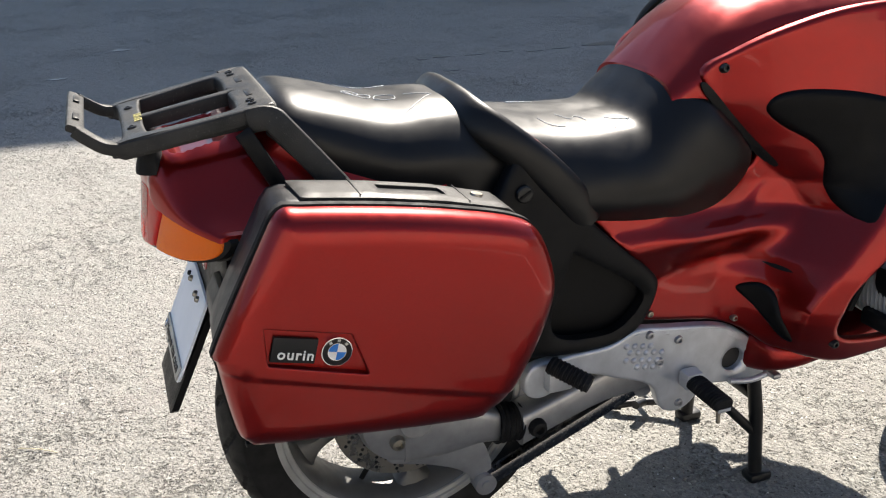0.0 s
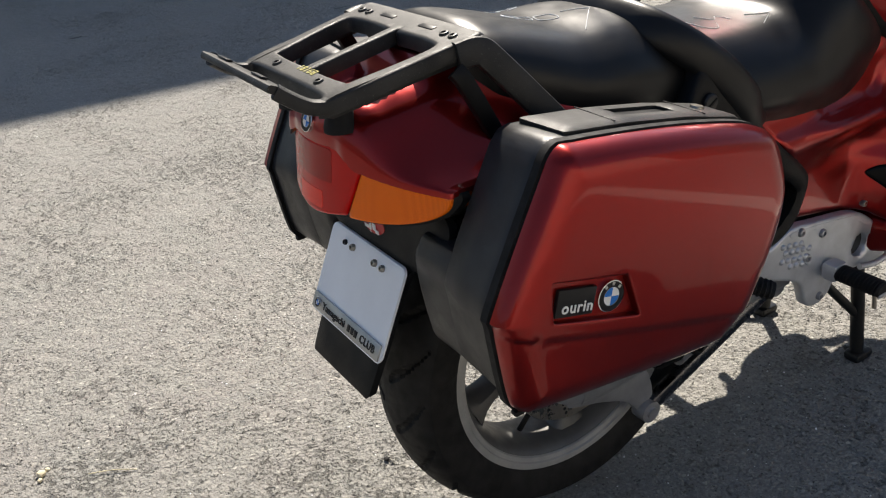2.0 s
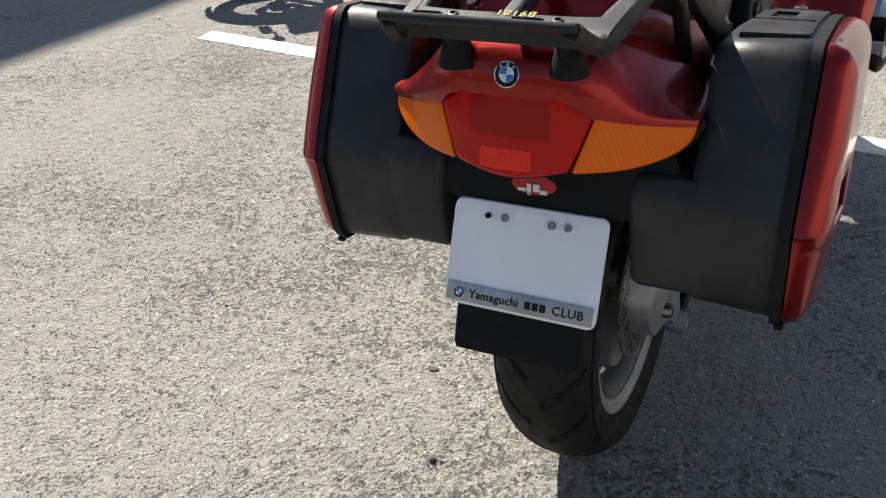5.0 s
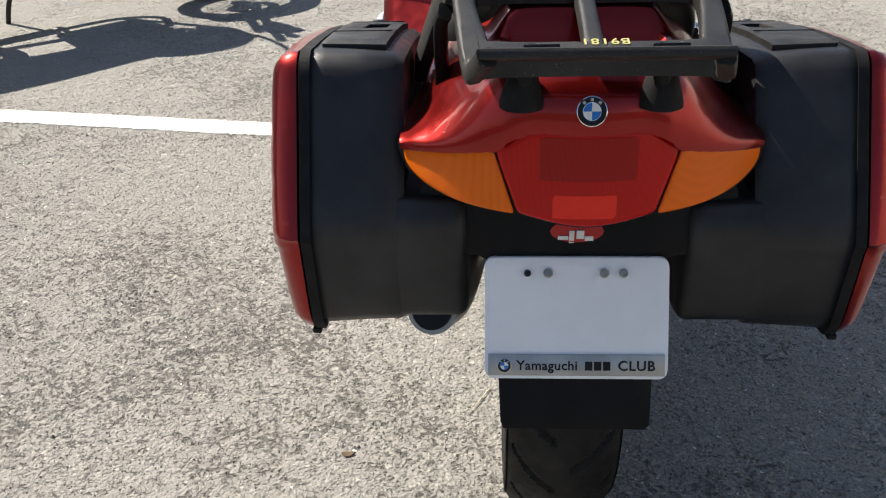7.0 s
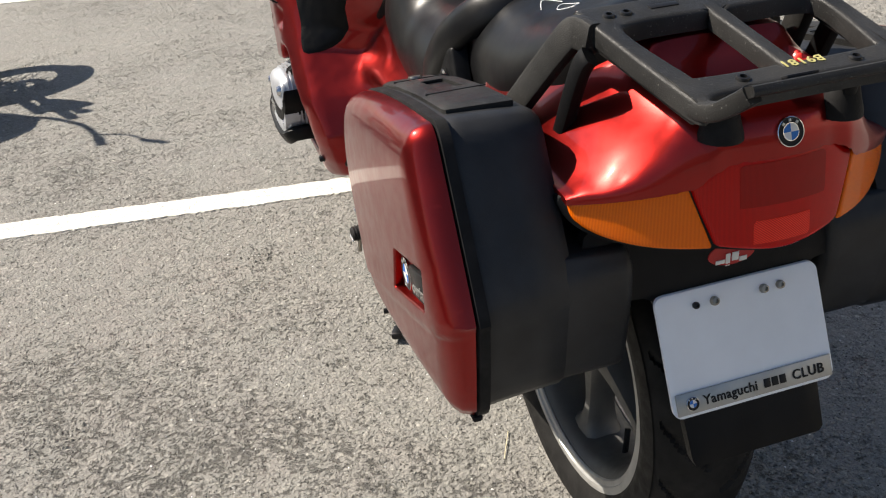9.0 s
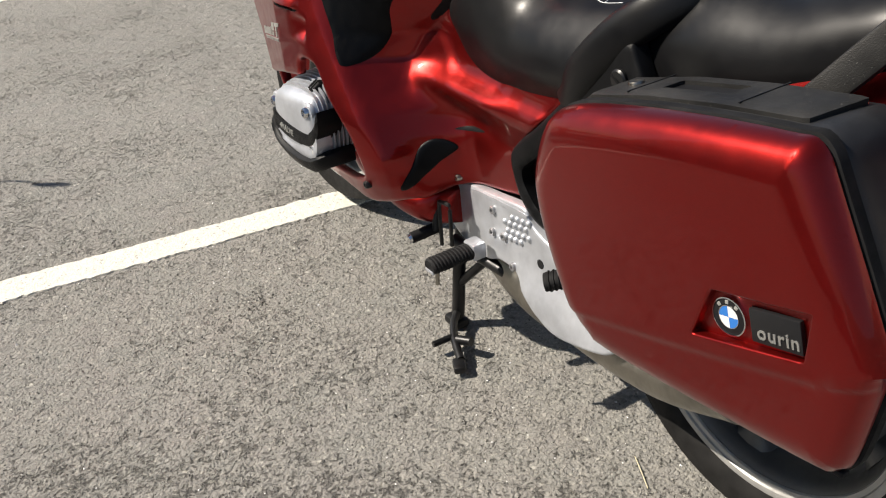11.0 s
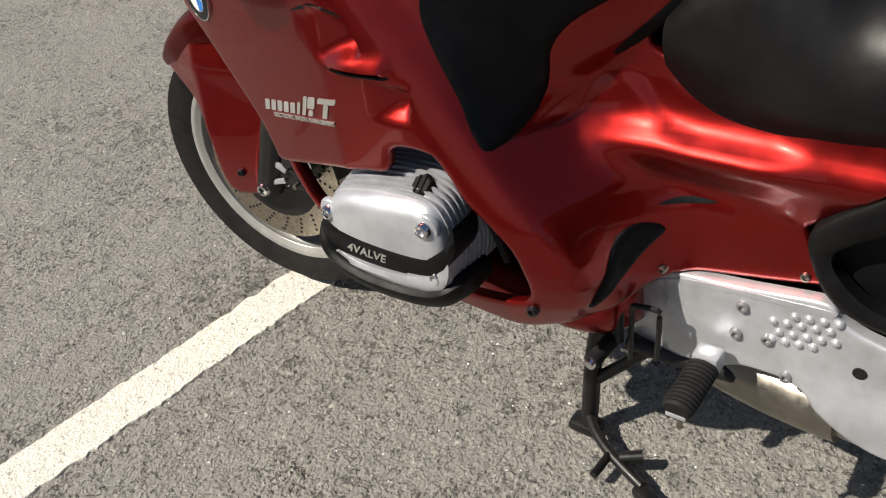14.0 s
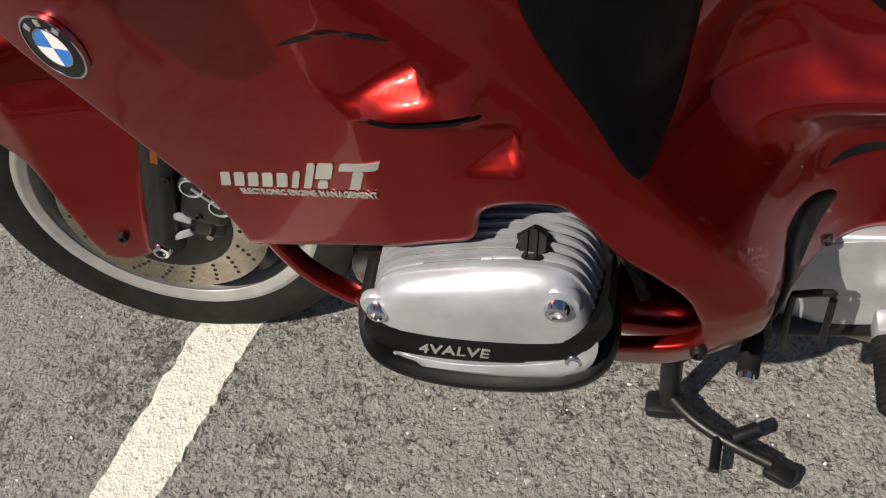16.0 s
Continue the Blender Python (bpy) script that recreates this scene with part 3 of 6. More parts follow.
def bodywork(sx):
    p = f = part("fairing_side", panel(SKIN_OUT, body_side, side(sx), 0.010, 0.010, 0.006, 0.0062), RED, BIKE, "glossy red side panel and fairing with louvres and cylinder cut-out")
    part("knee_pad", panel(PAD_OUT, lambda y, z: body_side(y, z) + 0.007, side(sx), 0.012, 0.012, 0.007, 0.010), PAD, BIKE, "soft black knee pad")
    def wall_y(x, z):
        lo, hi = 0.50, ridge_y(z) + 0.004
        for _ in range(24):
            y = (lo + hi) / 2
            lo, hi = (y, hi) if body_side(y, z) < x else (lo, y)
        return lo
    low = [(0.180, 0.503), (0.190, 0.518), (0.214, 0.522), (0.236, 0.509), (0.256, 0.476), (0.276, 0.441), (0.273, 0.428), (0.254, 0.437), (0.215, 0.474)]
    part("heel_pad", panel(low, lambda x, z: 0.006 - wall_y(x, z), lambda u, v, h: (sx * u, -h, v), 0.010, 0.010, 0.005, 0.006), PAD, BIKE, "small black pad low on the fairing")
    part("duct_lip", sweep(curve([(sx * 0.292, 1.118, 0.562), (sx * 0.288, 1.112, 0.525), (sx * 0.284, 1.095, 0.480), (sx * 0.282, 1.05, 0.440), (sx * 0.275, 0.99, 0.420)], 5), slab_section(0.012, 0.022, 0.004), up=(1, 0, 0)), RED, BIKE, "red lip of the cooling duct")
    for y, z in ((0.435, 0.476), (0.603, 0.446)):
        screw((sx * (body_side(y, z) - 0.002), y, z), (sx, 0, 0), 0.0068, p, STEEL)
    screw((sx * (fairing_out(0.716, 0.434) + 0.001), 0.716, 0.434), (sx, 0, 0), 0.008, f, DARK)
    vent = [(1.0, 0.804), (0.972, 0.816), (0.945, 0.819), (0.915, 0.807), (0.945, 0.8145), (0.972, 0.811)]
    part("air_slot", panel(vent, lambda y, z: fairing_out(y, z) + 0.0015, side(sx), 0.004, 0.002, 0.001, 0.004), BLACK, f)
    slot = [(0.957, 0.7415), (0.91, 0.7425), (0.868, 0.7415), (0.872, 0.7375), (0.91, 0.7395)]
    part("louvre_gap", panel(slot, lambda y, z: fairing_out(y, z) + 0.0012, side(sx), 0.004, 0.001, 0.0005, 0.004), BLACK, f)
    # black strip painting the shade of the channel between seat and body
    groove = [(0.522, 0.880), (0.577, 0.822), (0.624, 0.774), (0.668, 0.731), (0.661, 0.725), (0.614, 0.764), (0.566, 0.812), (0.514, 0.870)]
    part("channel_shade", panel(groove, lambda y, z: body_side(y, z) + 0.0012, side(sx), 0.004, 0.002, 0.001, 0.005), BLACK, f)
    slot = [(0.664, 0.553), (0.656, 0.559), (0.638, 0.559), (0.650, 0.552)] if sx > 0 else [(0.612, 0.538), (0.585, 0.546), (0.545, 0.546), (0.580, 0.538)]
    part("air_slot", panel(slot, lambda y, z: body_side(y, z) + 0.001, side(sx), 0.004, 0.001, 0.0005, 0.004), BLACK, f)
    screw((sx * (body_side(0.548, 0.905) + 0.001), 0.548, 0.905), (sx, 0, 0.2), 0.008, f, DARK)
    # a small badge near the nose and the printed model lettering as bars
    y, z = 1.224, 0.777
    x = fairing_out(y, z)
    n = Vector((sx, 0.24, 0.05)).normalized()
    roundel(frame_of((sx * (x + 0.002), y, z), Vector((0, sx, 0)) - n * Vector((0, sx, 0)).dot(n), (0, 0.1, 1)), 0.031, f)
    zb = lambda y: 0.6395 + 0.2 * (1.122 - y)
    for k in range(5):
        y0 = 1.122 - 0.0158 * k
        bar = [(y0, zb(y0)), (y0, zb(y0)), (y0 - 0.0115, zb(y0 - 0.0115)), (y0 - 0.0115, zb(y0 - 0.0115)), (y0 - 0.0175, zb(y0) + 0.019), (y0 - 0.0175, zb(y0) + 0.019), (y0 - 0.006, zb(y0) + 0.0165), (y0 - 0.006, zb(y0) + 0.0165)]
        part("badge_bar", panel(bar, lambda y, z: fairing_out(y, z) + 0.0012, side(sx), 0.003, 0, 0, 0.005), SILVERPRINT, f)
    def slanted(y0, y1, v0, v1):
        low, high = [(y, zb(y) + v0) for y in (y0, y1)], [(y, zb(y) + v1) for y in (y1, y0)]
        return [q for y, z in low for q in [(y - 0.45 * v0, z)] * 2] + [q for y, z in high for q in [(y - 0.45 * v1, z)] * 2]
    for shape in (slanted(1.043, 1.036, 0.0, 0.020), slanted(1.030, 1.022, 0.0, 0.030), slanted(1.020, 1.004, 0.012, 0.030), slanted(1.016, 1.006, 0.0, 0.009), slanted(0.998, 0.962, 0.022, 0.030), slanted(0.984, 0.974, 0.0, 0.0215)):
        part("badge_bar", panel(shape, lambda y, z: fairing_out(y, z) + 0.0014, side(sx), 0.003, 0, 0, 0.005), SILVERPRINT, f)
    x = fairing_out(1.03, 0.65)
    letters("ELECTRONIC ENGINE MANAGEMENT", 0.0088, frame_of((sx * (x + 0.0014), 1.03, 0.6515), (-0.2, sx, -0.2 * sx), (0, 0.2, 1)), SILVERPRINT, f, space=1.0)


# lower belly and inner dark core between the two sides
def core():
    rings = []
    for y, w, z0, z1 in ((0.28, 0.11, 0.42, 0.66), (0.42, 0.115, 0.34, 0.66), (0.62, 0.115, 0.30, 0.70), (0.72, 0.14, 0.27, 0.72), (0.90, 0.19, 0.27, 0.84), (1.06, 0.185, 0.31, 0.84), (1.17, 0.13, 0.42, 0.84)):
        rings.append([(w * c, y, (z0 + z1) / 2 + (z1 - z0) / 2 * s) for c, s in ((math.copysign(abs(math.cos(a)) ** 0.5, math.cos(a)), math.copysign(abs(math.sin(a)) ** 0.5, math.sin(a))) for a in np.linspace(0, math.tau, 24, endpoint=False))])
    part("engine_block", loft(smooth_rings(rings, 3)), DARK, BIKE, "dark engine and frame behind the panels")
    rings = []
    for y, w, z0, z1 in ((0.640, 0.185, 0.318, 0.41), (0.660, 0.232, 0.322, 0.415), (0.70, 0.252, 0.328, 0.415), (0.76, 0.262, 0.345, 0.42), (0.90, 0.25, 0.365, 0.43), (1.02, 0.22, 0.42, 0.47), (1.12, 0.20, 0.52, 0.56)):
        rings.append([(w * c, y, (z0 + z1) / 2 + (z1 - z0) / 2 * s) for c, s in ((math.copysign(abs(math.cos(a)) ** 0.4, math.cos(a)), math.copysign(abs(math.sin(a)) ** 0.7, math.sin(a))) for a in np.linspace(0, math.tau, 28, endpoint=False))])
    arch = []
    for k in range(20):
        a = radians(12 + 112 * k / 19)
        arch.append([(x, q * math.cos(a), 0.335 + q * math.sin(a)) for x, q in ((-0.105, 0.335), (-0.100, 0.352), (-0.07, 0.362), (0.0, 0.366), (0.07, 0.362), (0.100, 0.352), (0.105, 0.335))])
    bm = loft(arch, False, False)
    bmesh.ops.solidify(bm, geom=bm.faces[:], thickness=0.006)
    part("inner_mudguard", bm, BLACK, BIKE, "black plastic wheel arch above the rear wheel")
    part("gearbox", rbox((-0.055, 0.45, 0.37), (0.20, 0.32, 0.17), 0.03), DARK, BIKE, "dark gearbox casing")
    part("carrier_plate", rbox((-0.150, 0.13, 0.43), (0.010, 0.22, 0.15), 0.004), BLACK, BIKE, "black plate behind the pannier")
    part("undertray", rbox((0, 0.02, 0.715), (0.30, 0.50, 0.03), 0.01), BLACK, BIKE, "black tray under the seats")
    part("belly_pan", loft(smooth_rings(rings, 4)), RED, BIKE, "red belly pan under the engine")


def tank():
    st = [(0.47, [(0, 0.885), (0.06, 0.884), (0.11, 0.872), (0.13, 0.84), (0.13, 0.78)]),
          (0.52, [(0, 0.945), (0.06, 0.938), (0.115, 0.915), (0.142, 0.875), (0.14, 0.78)]),
          (0.58, [(0, 0.995), (0.07, 0.985), (0.122, 0.96), (0.146, 0.915), (0.145, 0.78)]),
          (0.68, [(0, 1.025), (0.08, 1.015), (0.13, 0.99), (0.15, 0.95), (0.15, 0.80)]),
          (0.82, [(0, 1.035), (0.09, 1.028), (0.15, 1.005), (0.18, 0.96), (0.18, 0.82)]),
          (0.94, [(0, 1.02), (0.10, 1.015), (0.17, 0.99), (0.20, 0.95), (0.20, 0.84)])]
    part("fuel_tank", loft(smooth_rings(half_rings(st), 5)), RED, BIKE, "glossy red fuel tank")
    # the fairing's top and the screen close the nose
    st = [(0.96, [(0, 1.03), (0.15, 1.02), (0.27, 1.0), (0.31, 0.95), (0.30, 0.88)]),
          (1.10, [(0, 1.10), (0.15, 1.09), (0.27, 1.05), (0.31, 0.98), (0.30, 0.88)]),
          (1.25, [(0, 1.10), (0.14, 1.09), (0.24, 1.05), (0.28, 0.97), (0.27, 0.86)]),
          (1.38, [(0, 1.02), (0.12, 1.01), (0.19, 0.98), (0.225, 0.93), (0.22, 0.86)]),
          (1.46, [(0, 0.94), (0.09, 0.935), (0.13, 0.92), (0.15, 0.90), (0.14, 0.87)])]
    part("upper_fairing", loft(smooth_rings(half_rings(st), 5)), RED, BIKE, "red upper fairing and nose")
    glass = Mat("smoked_screen", (0.55, 0.57, 0.6), 0.04, 0.0, 0.0, Transmission_Weight=1.0, IOR=1.45).m
    scr = lambda u, v: -(1.36 - 0.9 * (v - 1.06) - 1.6 * u * u)
    part("windscreen", panel([(-0.22, 1.04), (-0.24, 1.15), (-0.19, 1.30), (-0.1, 1.36), (0.1, 1.36), (0.19, 1.30), (0.24, 1.15), (0.22, 1.04), (0, 1.06)], scr, rear, 0.004, 0.004, 0.001, 0.03), glass, BIKE, "clear curved windscreen")


def mirrors(sx):
    arm = tube(curve([(sx * 0.27, 1.22, 1.0), (sx * 0.33, 1.2, 1.0), (sx * 0.38, 1.16, 0.99)], 4), 0.016)
    a = part("mirror_arm", arm, RED, BIKE)
    rings = []
    for k, (w, h) in enumerate(((0.03, 0.02), (0.085, 0.05), (0.09, 0.055), (0.085, 0.05))):
        y = 1.23 - 0.04 * k
        rings.append([(sx * 0.40 + w * math.cos(t), y, 0.985 + h * math.sin(t)) for t in np.linspace(0, math.tau, 24, endpoint=False)])
    part("mirror_shell", loft(rings), RED, a)


def seats():
    st = [(0.17, [(0, 0.845), (0.07, 0.843), (0.125, 0.828), (0.160, 0.785), (0.168, 0.735), (0.150, 0.700)]),
          (0.25, [(0, 0.830), (0.07, 0.828), (0.135, 0.812), (0.175, 0.765), (0.186, 0.720), (0.165, 0.686)]),
          (0.34, [(0, 0.822), (0.07, 0.821), (0.135, 0.806), (0.178, 0.762), (0.190, 0.710), (0.165, 0.670)]),
          (0.415, [(0, 0.826), (0.06, 0.826), (0.118, 0.814), (0.164, 0.776), (0.186, 0.712), (0.165, 0.660)]),
          (0.455, [(0, 0.866), (0.05, 0.864), (0.108, 0.852), (0.160, 0.803), (0.185, 0.716), (0.164, 0.656)]),
          (0.490, [(0, 0.902), (0.05, 0.900), (0.108, 0.878), (0.162, 0.820), (0.183, 0.722), (0.162, 0.654)]),
          (0.53, [(0, 0.880), (0.05, 0.878), (0.115, 0.866), (0.163, 0.830), (0.180, 0.738), (0.160, 0.657)]),
          (0.58, [(0, 0.832), (0.05, 0.832), (0.114, 0.826), (0.162, 0.798), (0.174, 0.740), (0.158, 0.680)]),
          (0.615, [(0, 0.780), (0.05, 0.781), (0.112, 0.782), (0.156, 0.768), (0.165, 0.742), (0.155, 0.712)])]
    a = part("rider_seat", loft(smooth_rings(half_rings(st, 6), 6)), SEAT, BIKE, "black vinyl rider seat with chalk marks")
    st = [(-0.205, [(0, 0.905), (0.05, 0.904), (0.08, 0.896), (0.10, 0.88), (0.10, 0.85)]),
          (-0.17, [(0, 0.920), (0.06, 0.918), (0.11, 0.902), (0.135, 0.87), (0.135, 0.82)]),
          (-0.10, [(0, 0.905), (0.06, 0.903), (0.12, 0.885), (0.152, 0.84), (0.150, 0.77)]),
          (-0.02, [(0, 0.884), (0.06, 0.882), (0.125, 0.864), (0.162, 0.815), (0.160, 0.745)]),
          (0.07, [(0, 0.884), (0.06, 0.882), (0.12, 0.862), (0.160, 0.81), (0.160, 0.742)]),
          (0.15, [(0, 0.868), (0.06, 0.866), (0.11, 0.850), (0.150, 0.80), (0.152, 0.742)])]
    b = part("pillion_seat", loft(smooth_rings(half_rings(st, 6), 6)), SEAT, BIKE, "black vinyl pillion seat with a chalk number")
    pts = [(0.172, 0.292, 0.678), (0.182, 0.258, 0.728), (0.177, 0.205, 0.784), (0.158, 0.150, 0.830), (0.12, 0.112, 0.860), (0.06, 0.102, 0.872), (0, 0.100, 0.874)]
    pts = pts + [(-x, y, z) for x, y, z in pts[-2::-1]]
    part("seat_roll", sweep(curve(pts, 5), [(0.013 * math.cos(t), 0.029 * math.sin(t)) for t in np.linspace(0, math.tau, 16, endpoint=False)], up=(0, 0.6, 0.8)), SEAT, a, "raised vinyl roll between the seats")
    # chalk scrawl, a few thin strokes laid onto each seat
    from mathutils.bvhtree import BVHTree

    def scrawl(ob, strokes):
        tree = BVHTree.FromPolygons([v.co for v in ob.data.vertices], [q.vertices for q in ob.data.polygons])
        for s in strokes:
            pts = []
            for x, y in curve(s, 6):
                hit = tree.ray_cast(Vector((x, y, 2)), Vector((0, 0, -1)))[0]
                if hit:
                    pts.append(hit + Vector((0, 0, 0.0006)))
            part("chalk_stroke", tube(pts, 0.0006, 6), CHALK, ob)
    scrawl(b, [[(-0.005, -0.060), (0.012, -0.068), (0.020, -0.048), (0.000, -0.040), (-0.005, -0.060), (0.018, -0.052), (0.030, -0.030), (0.008, -0.022), (0.004, -0.040)], [(0.008, -0.012), (0.034, -0.020), (0.040, 0.010), (0.014, 0.012), (0.008, -0.012)],
               [(0.018, 0.032), (0.034, 0.074), (0.034, 0.074), (0.062, 0.046), (0.096, 0.012)], [(-0.08, -0.06), (-0.09, -0.03), (-0.075, -0.01), (-0.065, -0.04), (-0.085, -0.055)], [(-0.10, 0.0), (-0.085, 0.03), (-0.07, 0.0)]])
    scrawl(a, [[(-0.122, 0.272), (-0.110, 0.276), (-0.104, 0.300), (-0.112, 0.306), (-0.123, 0.276), (-0.119, 0.240)], [(-0.090, 0.296), (-0.084, 0.312), (-0.094, 0.276), (-0.088, 0.260), (-0.082, 0.272)],
               [(0.055, 0.255), (0.085, 0.262), (0.095, 0.285), (0.078, 0.300)], [(0.070, 0.375), (0.092, 0.410), (0.092, 0.410), (0.112, 0.372)], [(0.030, 0.300), (0.062, 0.312), (0.048, 0.330), (0.074, 0.338)]])
    return a, b


SIDE_PANEL = [(0.158, 0.800), (0.158, 0.800), (0.205, 0.777), (0.287, 0.690), (0.36, 0.622), (0.415, 0.575), (0.434, 0.540), (0.412, 0.480), (0.372, 0.448), (0.302, 0.438), (0.204, 0.448), (0.10, 0.47), (0.05, 0.53),
              (0.08, 0.62), (0.12, 0.735), (0.12, 0.735)]
SIDE_HOLE = [(0.405, 0.516), (0.385, 0.552), (0.272, 0.625), (0.262, 0.618), (0.227, 0.524), (0.240, 0.478), (0.30, 0.464), (0.36, 0.470)]


def under_seat(sx):
    x = lambda y, z: 0.186 + 0.10 * max(0.0, 0.30 - y) * 0.2 - 0.08 * max(0.0, z - 0.70)
    p = part("side_panel", panel(SIDE_PANEL, x, side(sx), 0.020, 0.014, 0.007, 0.011, (SIDE_HOLE,)), BLACK, BIKE, "black plastic panel under the seat with an opening")
    inner = [(0.44, 0.50), (0.38, 0.59), (0.27, 0.65), (0.18, 0.52), (0.22, 0.44), (0.38, 0.44)]
    part("recess", panel(inner, lambda y, z: 0.158 - 0.02 * ease((0.45 - y) / 0.2), side(sx), 0.006, 0.02, 0.0, 0.015), BLACK, p)
    bm = lathe([(0.0001, 0.004), (0.006, 0.004), (0.012, 0.0035), (0.0145, 0.001), (0.0145, -0.003)], (0, 0, 0), 24, "x", False)
    bmesh.ops.transform(bm, matrix=pose(sx * (x(0.17, 0.748) + 0.003), 0.17, 0.748, 0, 0, 0 if sx > 0 else 180), verts=bm.verts)
    knob = part("fastener", bm, DARK, p, "dark slotted quick fastener")
    part("slot", rbox((sx * (x(0.17, 0.748) + 0.0075), 0.17, 0.748), (0.002, 0.022, 0.004), 0.0006, pose(0, 0, 0, 30)), BLACK, knob)
    if sx < 0:
        screw((sx * 0.166, 0.315, 0.502), (sx, 0, 0.2), 0.013, p, STEEL, "frame_bolt")
    if sx < 0:
        strap = curve([(-0.193, 0.262, 0.648), (-0.196, 0.252, 0.60), (-0.196, 0.232, 0.555), (-0.190, 0.205, 0.515)], 5)
        part("seat_strap_bracket", sweep(strap, slab_section(0.020, 0.004, 0.0015), up=(-1, 0, 0)), ALU, p)


PLATE_L = [(0.714, 0.338), (0.700, 0.385), (0.660, 0.419), (0.596, 0.431), (0.50, 0.447), (0.405, 0.463), (0.385, 0.445), (0.355, 0.430), (0.302, 0.424), (0.205, 0.440), (0.16, 0.41), (0.131, 0.351), (0.150, 0.322),
           (0.187, 0.303), (0.289, 0.270), (0.350, 0.278), (0.395, 0.305), (0.420, 0.322), (0.49, 0.318), (0.53, 0.300), (0.60, 0.285), (0.672, 0.294), (0.706, 0.310)]
PLATE_R = [(0.395, 0.462), (0.46, 0.455), (0.579, 0.434), (0.647, 0.395), (0.690, 0.340), (0.690, 0.305), (0.62, 0.305), (0.550, 0.313), (0.525, 0.285), (0.495, 0.272), (0.460, 0.285), (0.432, 0.340), (0.36, 0.372), (0.288, 0.395),
           (0.212, 0.372), (0.175, 0.39), (0.185, 0.436), (0.253, 0.440), (0.340, 0.442)]


def foot_plate(sx):
    f = lambda y, z: (0.187 if sx > 0 else lerp(y, (0.28, 0.36, 0.44, 0.50, 0.60, 0.70), (0.190, 0.187, 0.184, 0.179, 0.171, 0.153))) + 0.010 * ease((0.30 - y) / 0.15) - 0.004 * bell(y, 0.62, 0.05) + (0.018 * ease((0.375 - z) / 0.08) * ease((0.45 - y) / 0.06) if sx < 0 else 0)
    hole = [[(0.615 + 0.024 * math.cos(t), 0.353 + 0.024 * math.sin(t)) for t in np.linspace(0, math.tau, 10, endpoint=False)]] if sx > 0 else [[(0.684, 0.385), (0.667, 0.395), (0.655, 0.36), (0.662, 0.33), (0.680, 0.335)]]
    p = part("footrest_plate", panel(PLATE_R if sx > 0 else PLATE_L, f, side(sx), 0.014, 0.007, 0.005, 0.009, hole), ALU, BIKE, "silver cast aluminium footrest plate with raised dimples")
    if sx > 0:
        part("hole_backing", lathe([(0.0001, 0.168), (0.034, 0.168), (0.034, 0.160), (0.0001, 0.160)], (0, 0.615, 0.353), 24, "x", False), DARK, p)
    rib = panel([(0.395, 0.455), (0.46, 0.449), (0.579, 0.428), (0.640, 0.392), (0.62, 0.395), (0.575, 0.421), (0.46, 0.441), (0.40, 0.446)], lambda y, z: f(y, z) + 0.003, side(sx), 0.004, 0.003, 0.002, 0.008)
    part("plate_rib", rib, ALU, p)
    base = (0.375, 0.435) if sx > 0 else (0.386, 0.440)
    for i in range(5):
        for j in range(4):
            if (i, j) in ((0, 3), (4, 0)):
                continue
            y = base[0] + 0.0165 * i + 0.008 * (j % 2)
            z = base[1] - 0.0145 * j - 0.003 * i
            bm = lathe([(0.0001, 0.0052), (0.003, 0.0048), (0.0052, 0.003), (0.0064, 0.0)], n=12, axis="x", closed=False)
            bmesh.ops.transform(bm, matrix=pose(sx * (f(y, z) - 0.0004), y, z, 0, 0, 0 if sx > 0 else 180), verts=bm.verts)
            part("dimple", bm, ALU, p)
    if sx < 0:
        # no hole is cut: a black disc paints its shaded depth
        part("plate_hole", lathe([(0.0001, -0.0012), (0.0085, -0.0012), (0.0085, 0.003), (0.0001, 0.003)], (sx * f(0.355, 0.377), 0.355, 0.377), 20, "x", False), INK, p, "black disc for the shaded depth of a bolt hole")
    bolts = ((0.482, 0.427), (0.445, 0.39), (0.50, 0.352), (0.495, 0.292), (0.42, 0.449)) if sx > 0 else ((0.499, 0.419), (0.465, 0.381), (0.437, 0.332), (0.505, 0.372))
    for y, z in bolts:
        screw((sx * (f(y, z) - 0.0015), y, z), (sx, 0, 0), 0.0085, p, GREY)
    # rider's footrest: a ribbed rubber on a hinge
    y, z = (0.505, 0.350) if sx > 0 else (0.530, 0.335)
    peg = group("footrest", BIKE)
    part("hinge", join(rbox((sx * 0.205, y, z), (0.03, 0.036, 0.034), 0.006), rod((sx * 0.19, y, z), (sx * 0.235, y, z), 0.011)), ALU, peg)
    n = 11
    prof = []
    for k in range(n):
        x = 0.222 + 0.072 * k / (n - 1)
        prof += [(0.0165, x - 0.0022), (0.0185, x - 0.001), (0.0185, x + 0.001), (0.0165, x + 0.0022)]
    bm = lathe([(0.0001, 0.218), (0.016, 0.218)] + prof + [(0.0175, 0.300), (0.014, 0.304), (0.0001, 0.304)], n=20, axis="x", closed=False)
    bmesh.ops.transform(bm, matrix=Matrix.Translation((0, y, z)) @ Matrix.Diagonal((sx, 1.15, 0.8, 1)), verts=bm.verts)
    part("rubber", bm, RUBBER, peg, "ribbed black footrest rubber")
    part("end_plate", rbox((sx * 0.3040, y, z - 0.009), (0.003, 0.026, 0.006), 0.001), ALU, peg, "thin bright end plate")
    part("wear_pin", rod((sx * 0.288, y, z - 0.012), (sx * 0.291, y, z - 0.042), 0.004), STEEL, peg)
    # pillion footrest
    y, z = (0.235 if sx > 0 else 0.222), 0.427
    peg = group("pillion_footrest", BIKE)
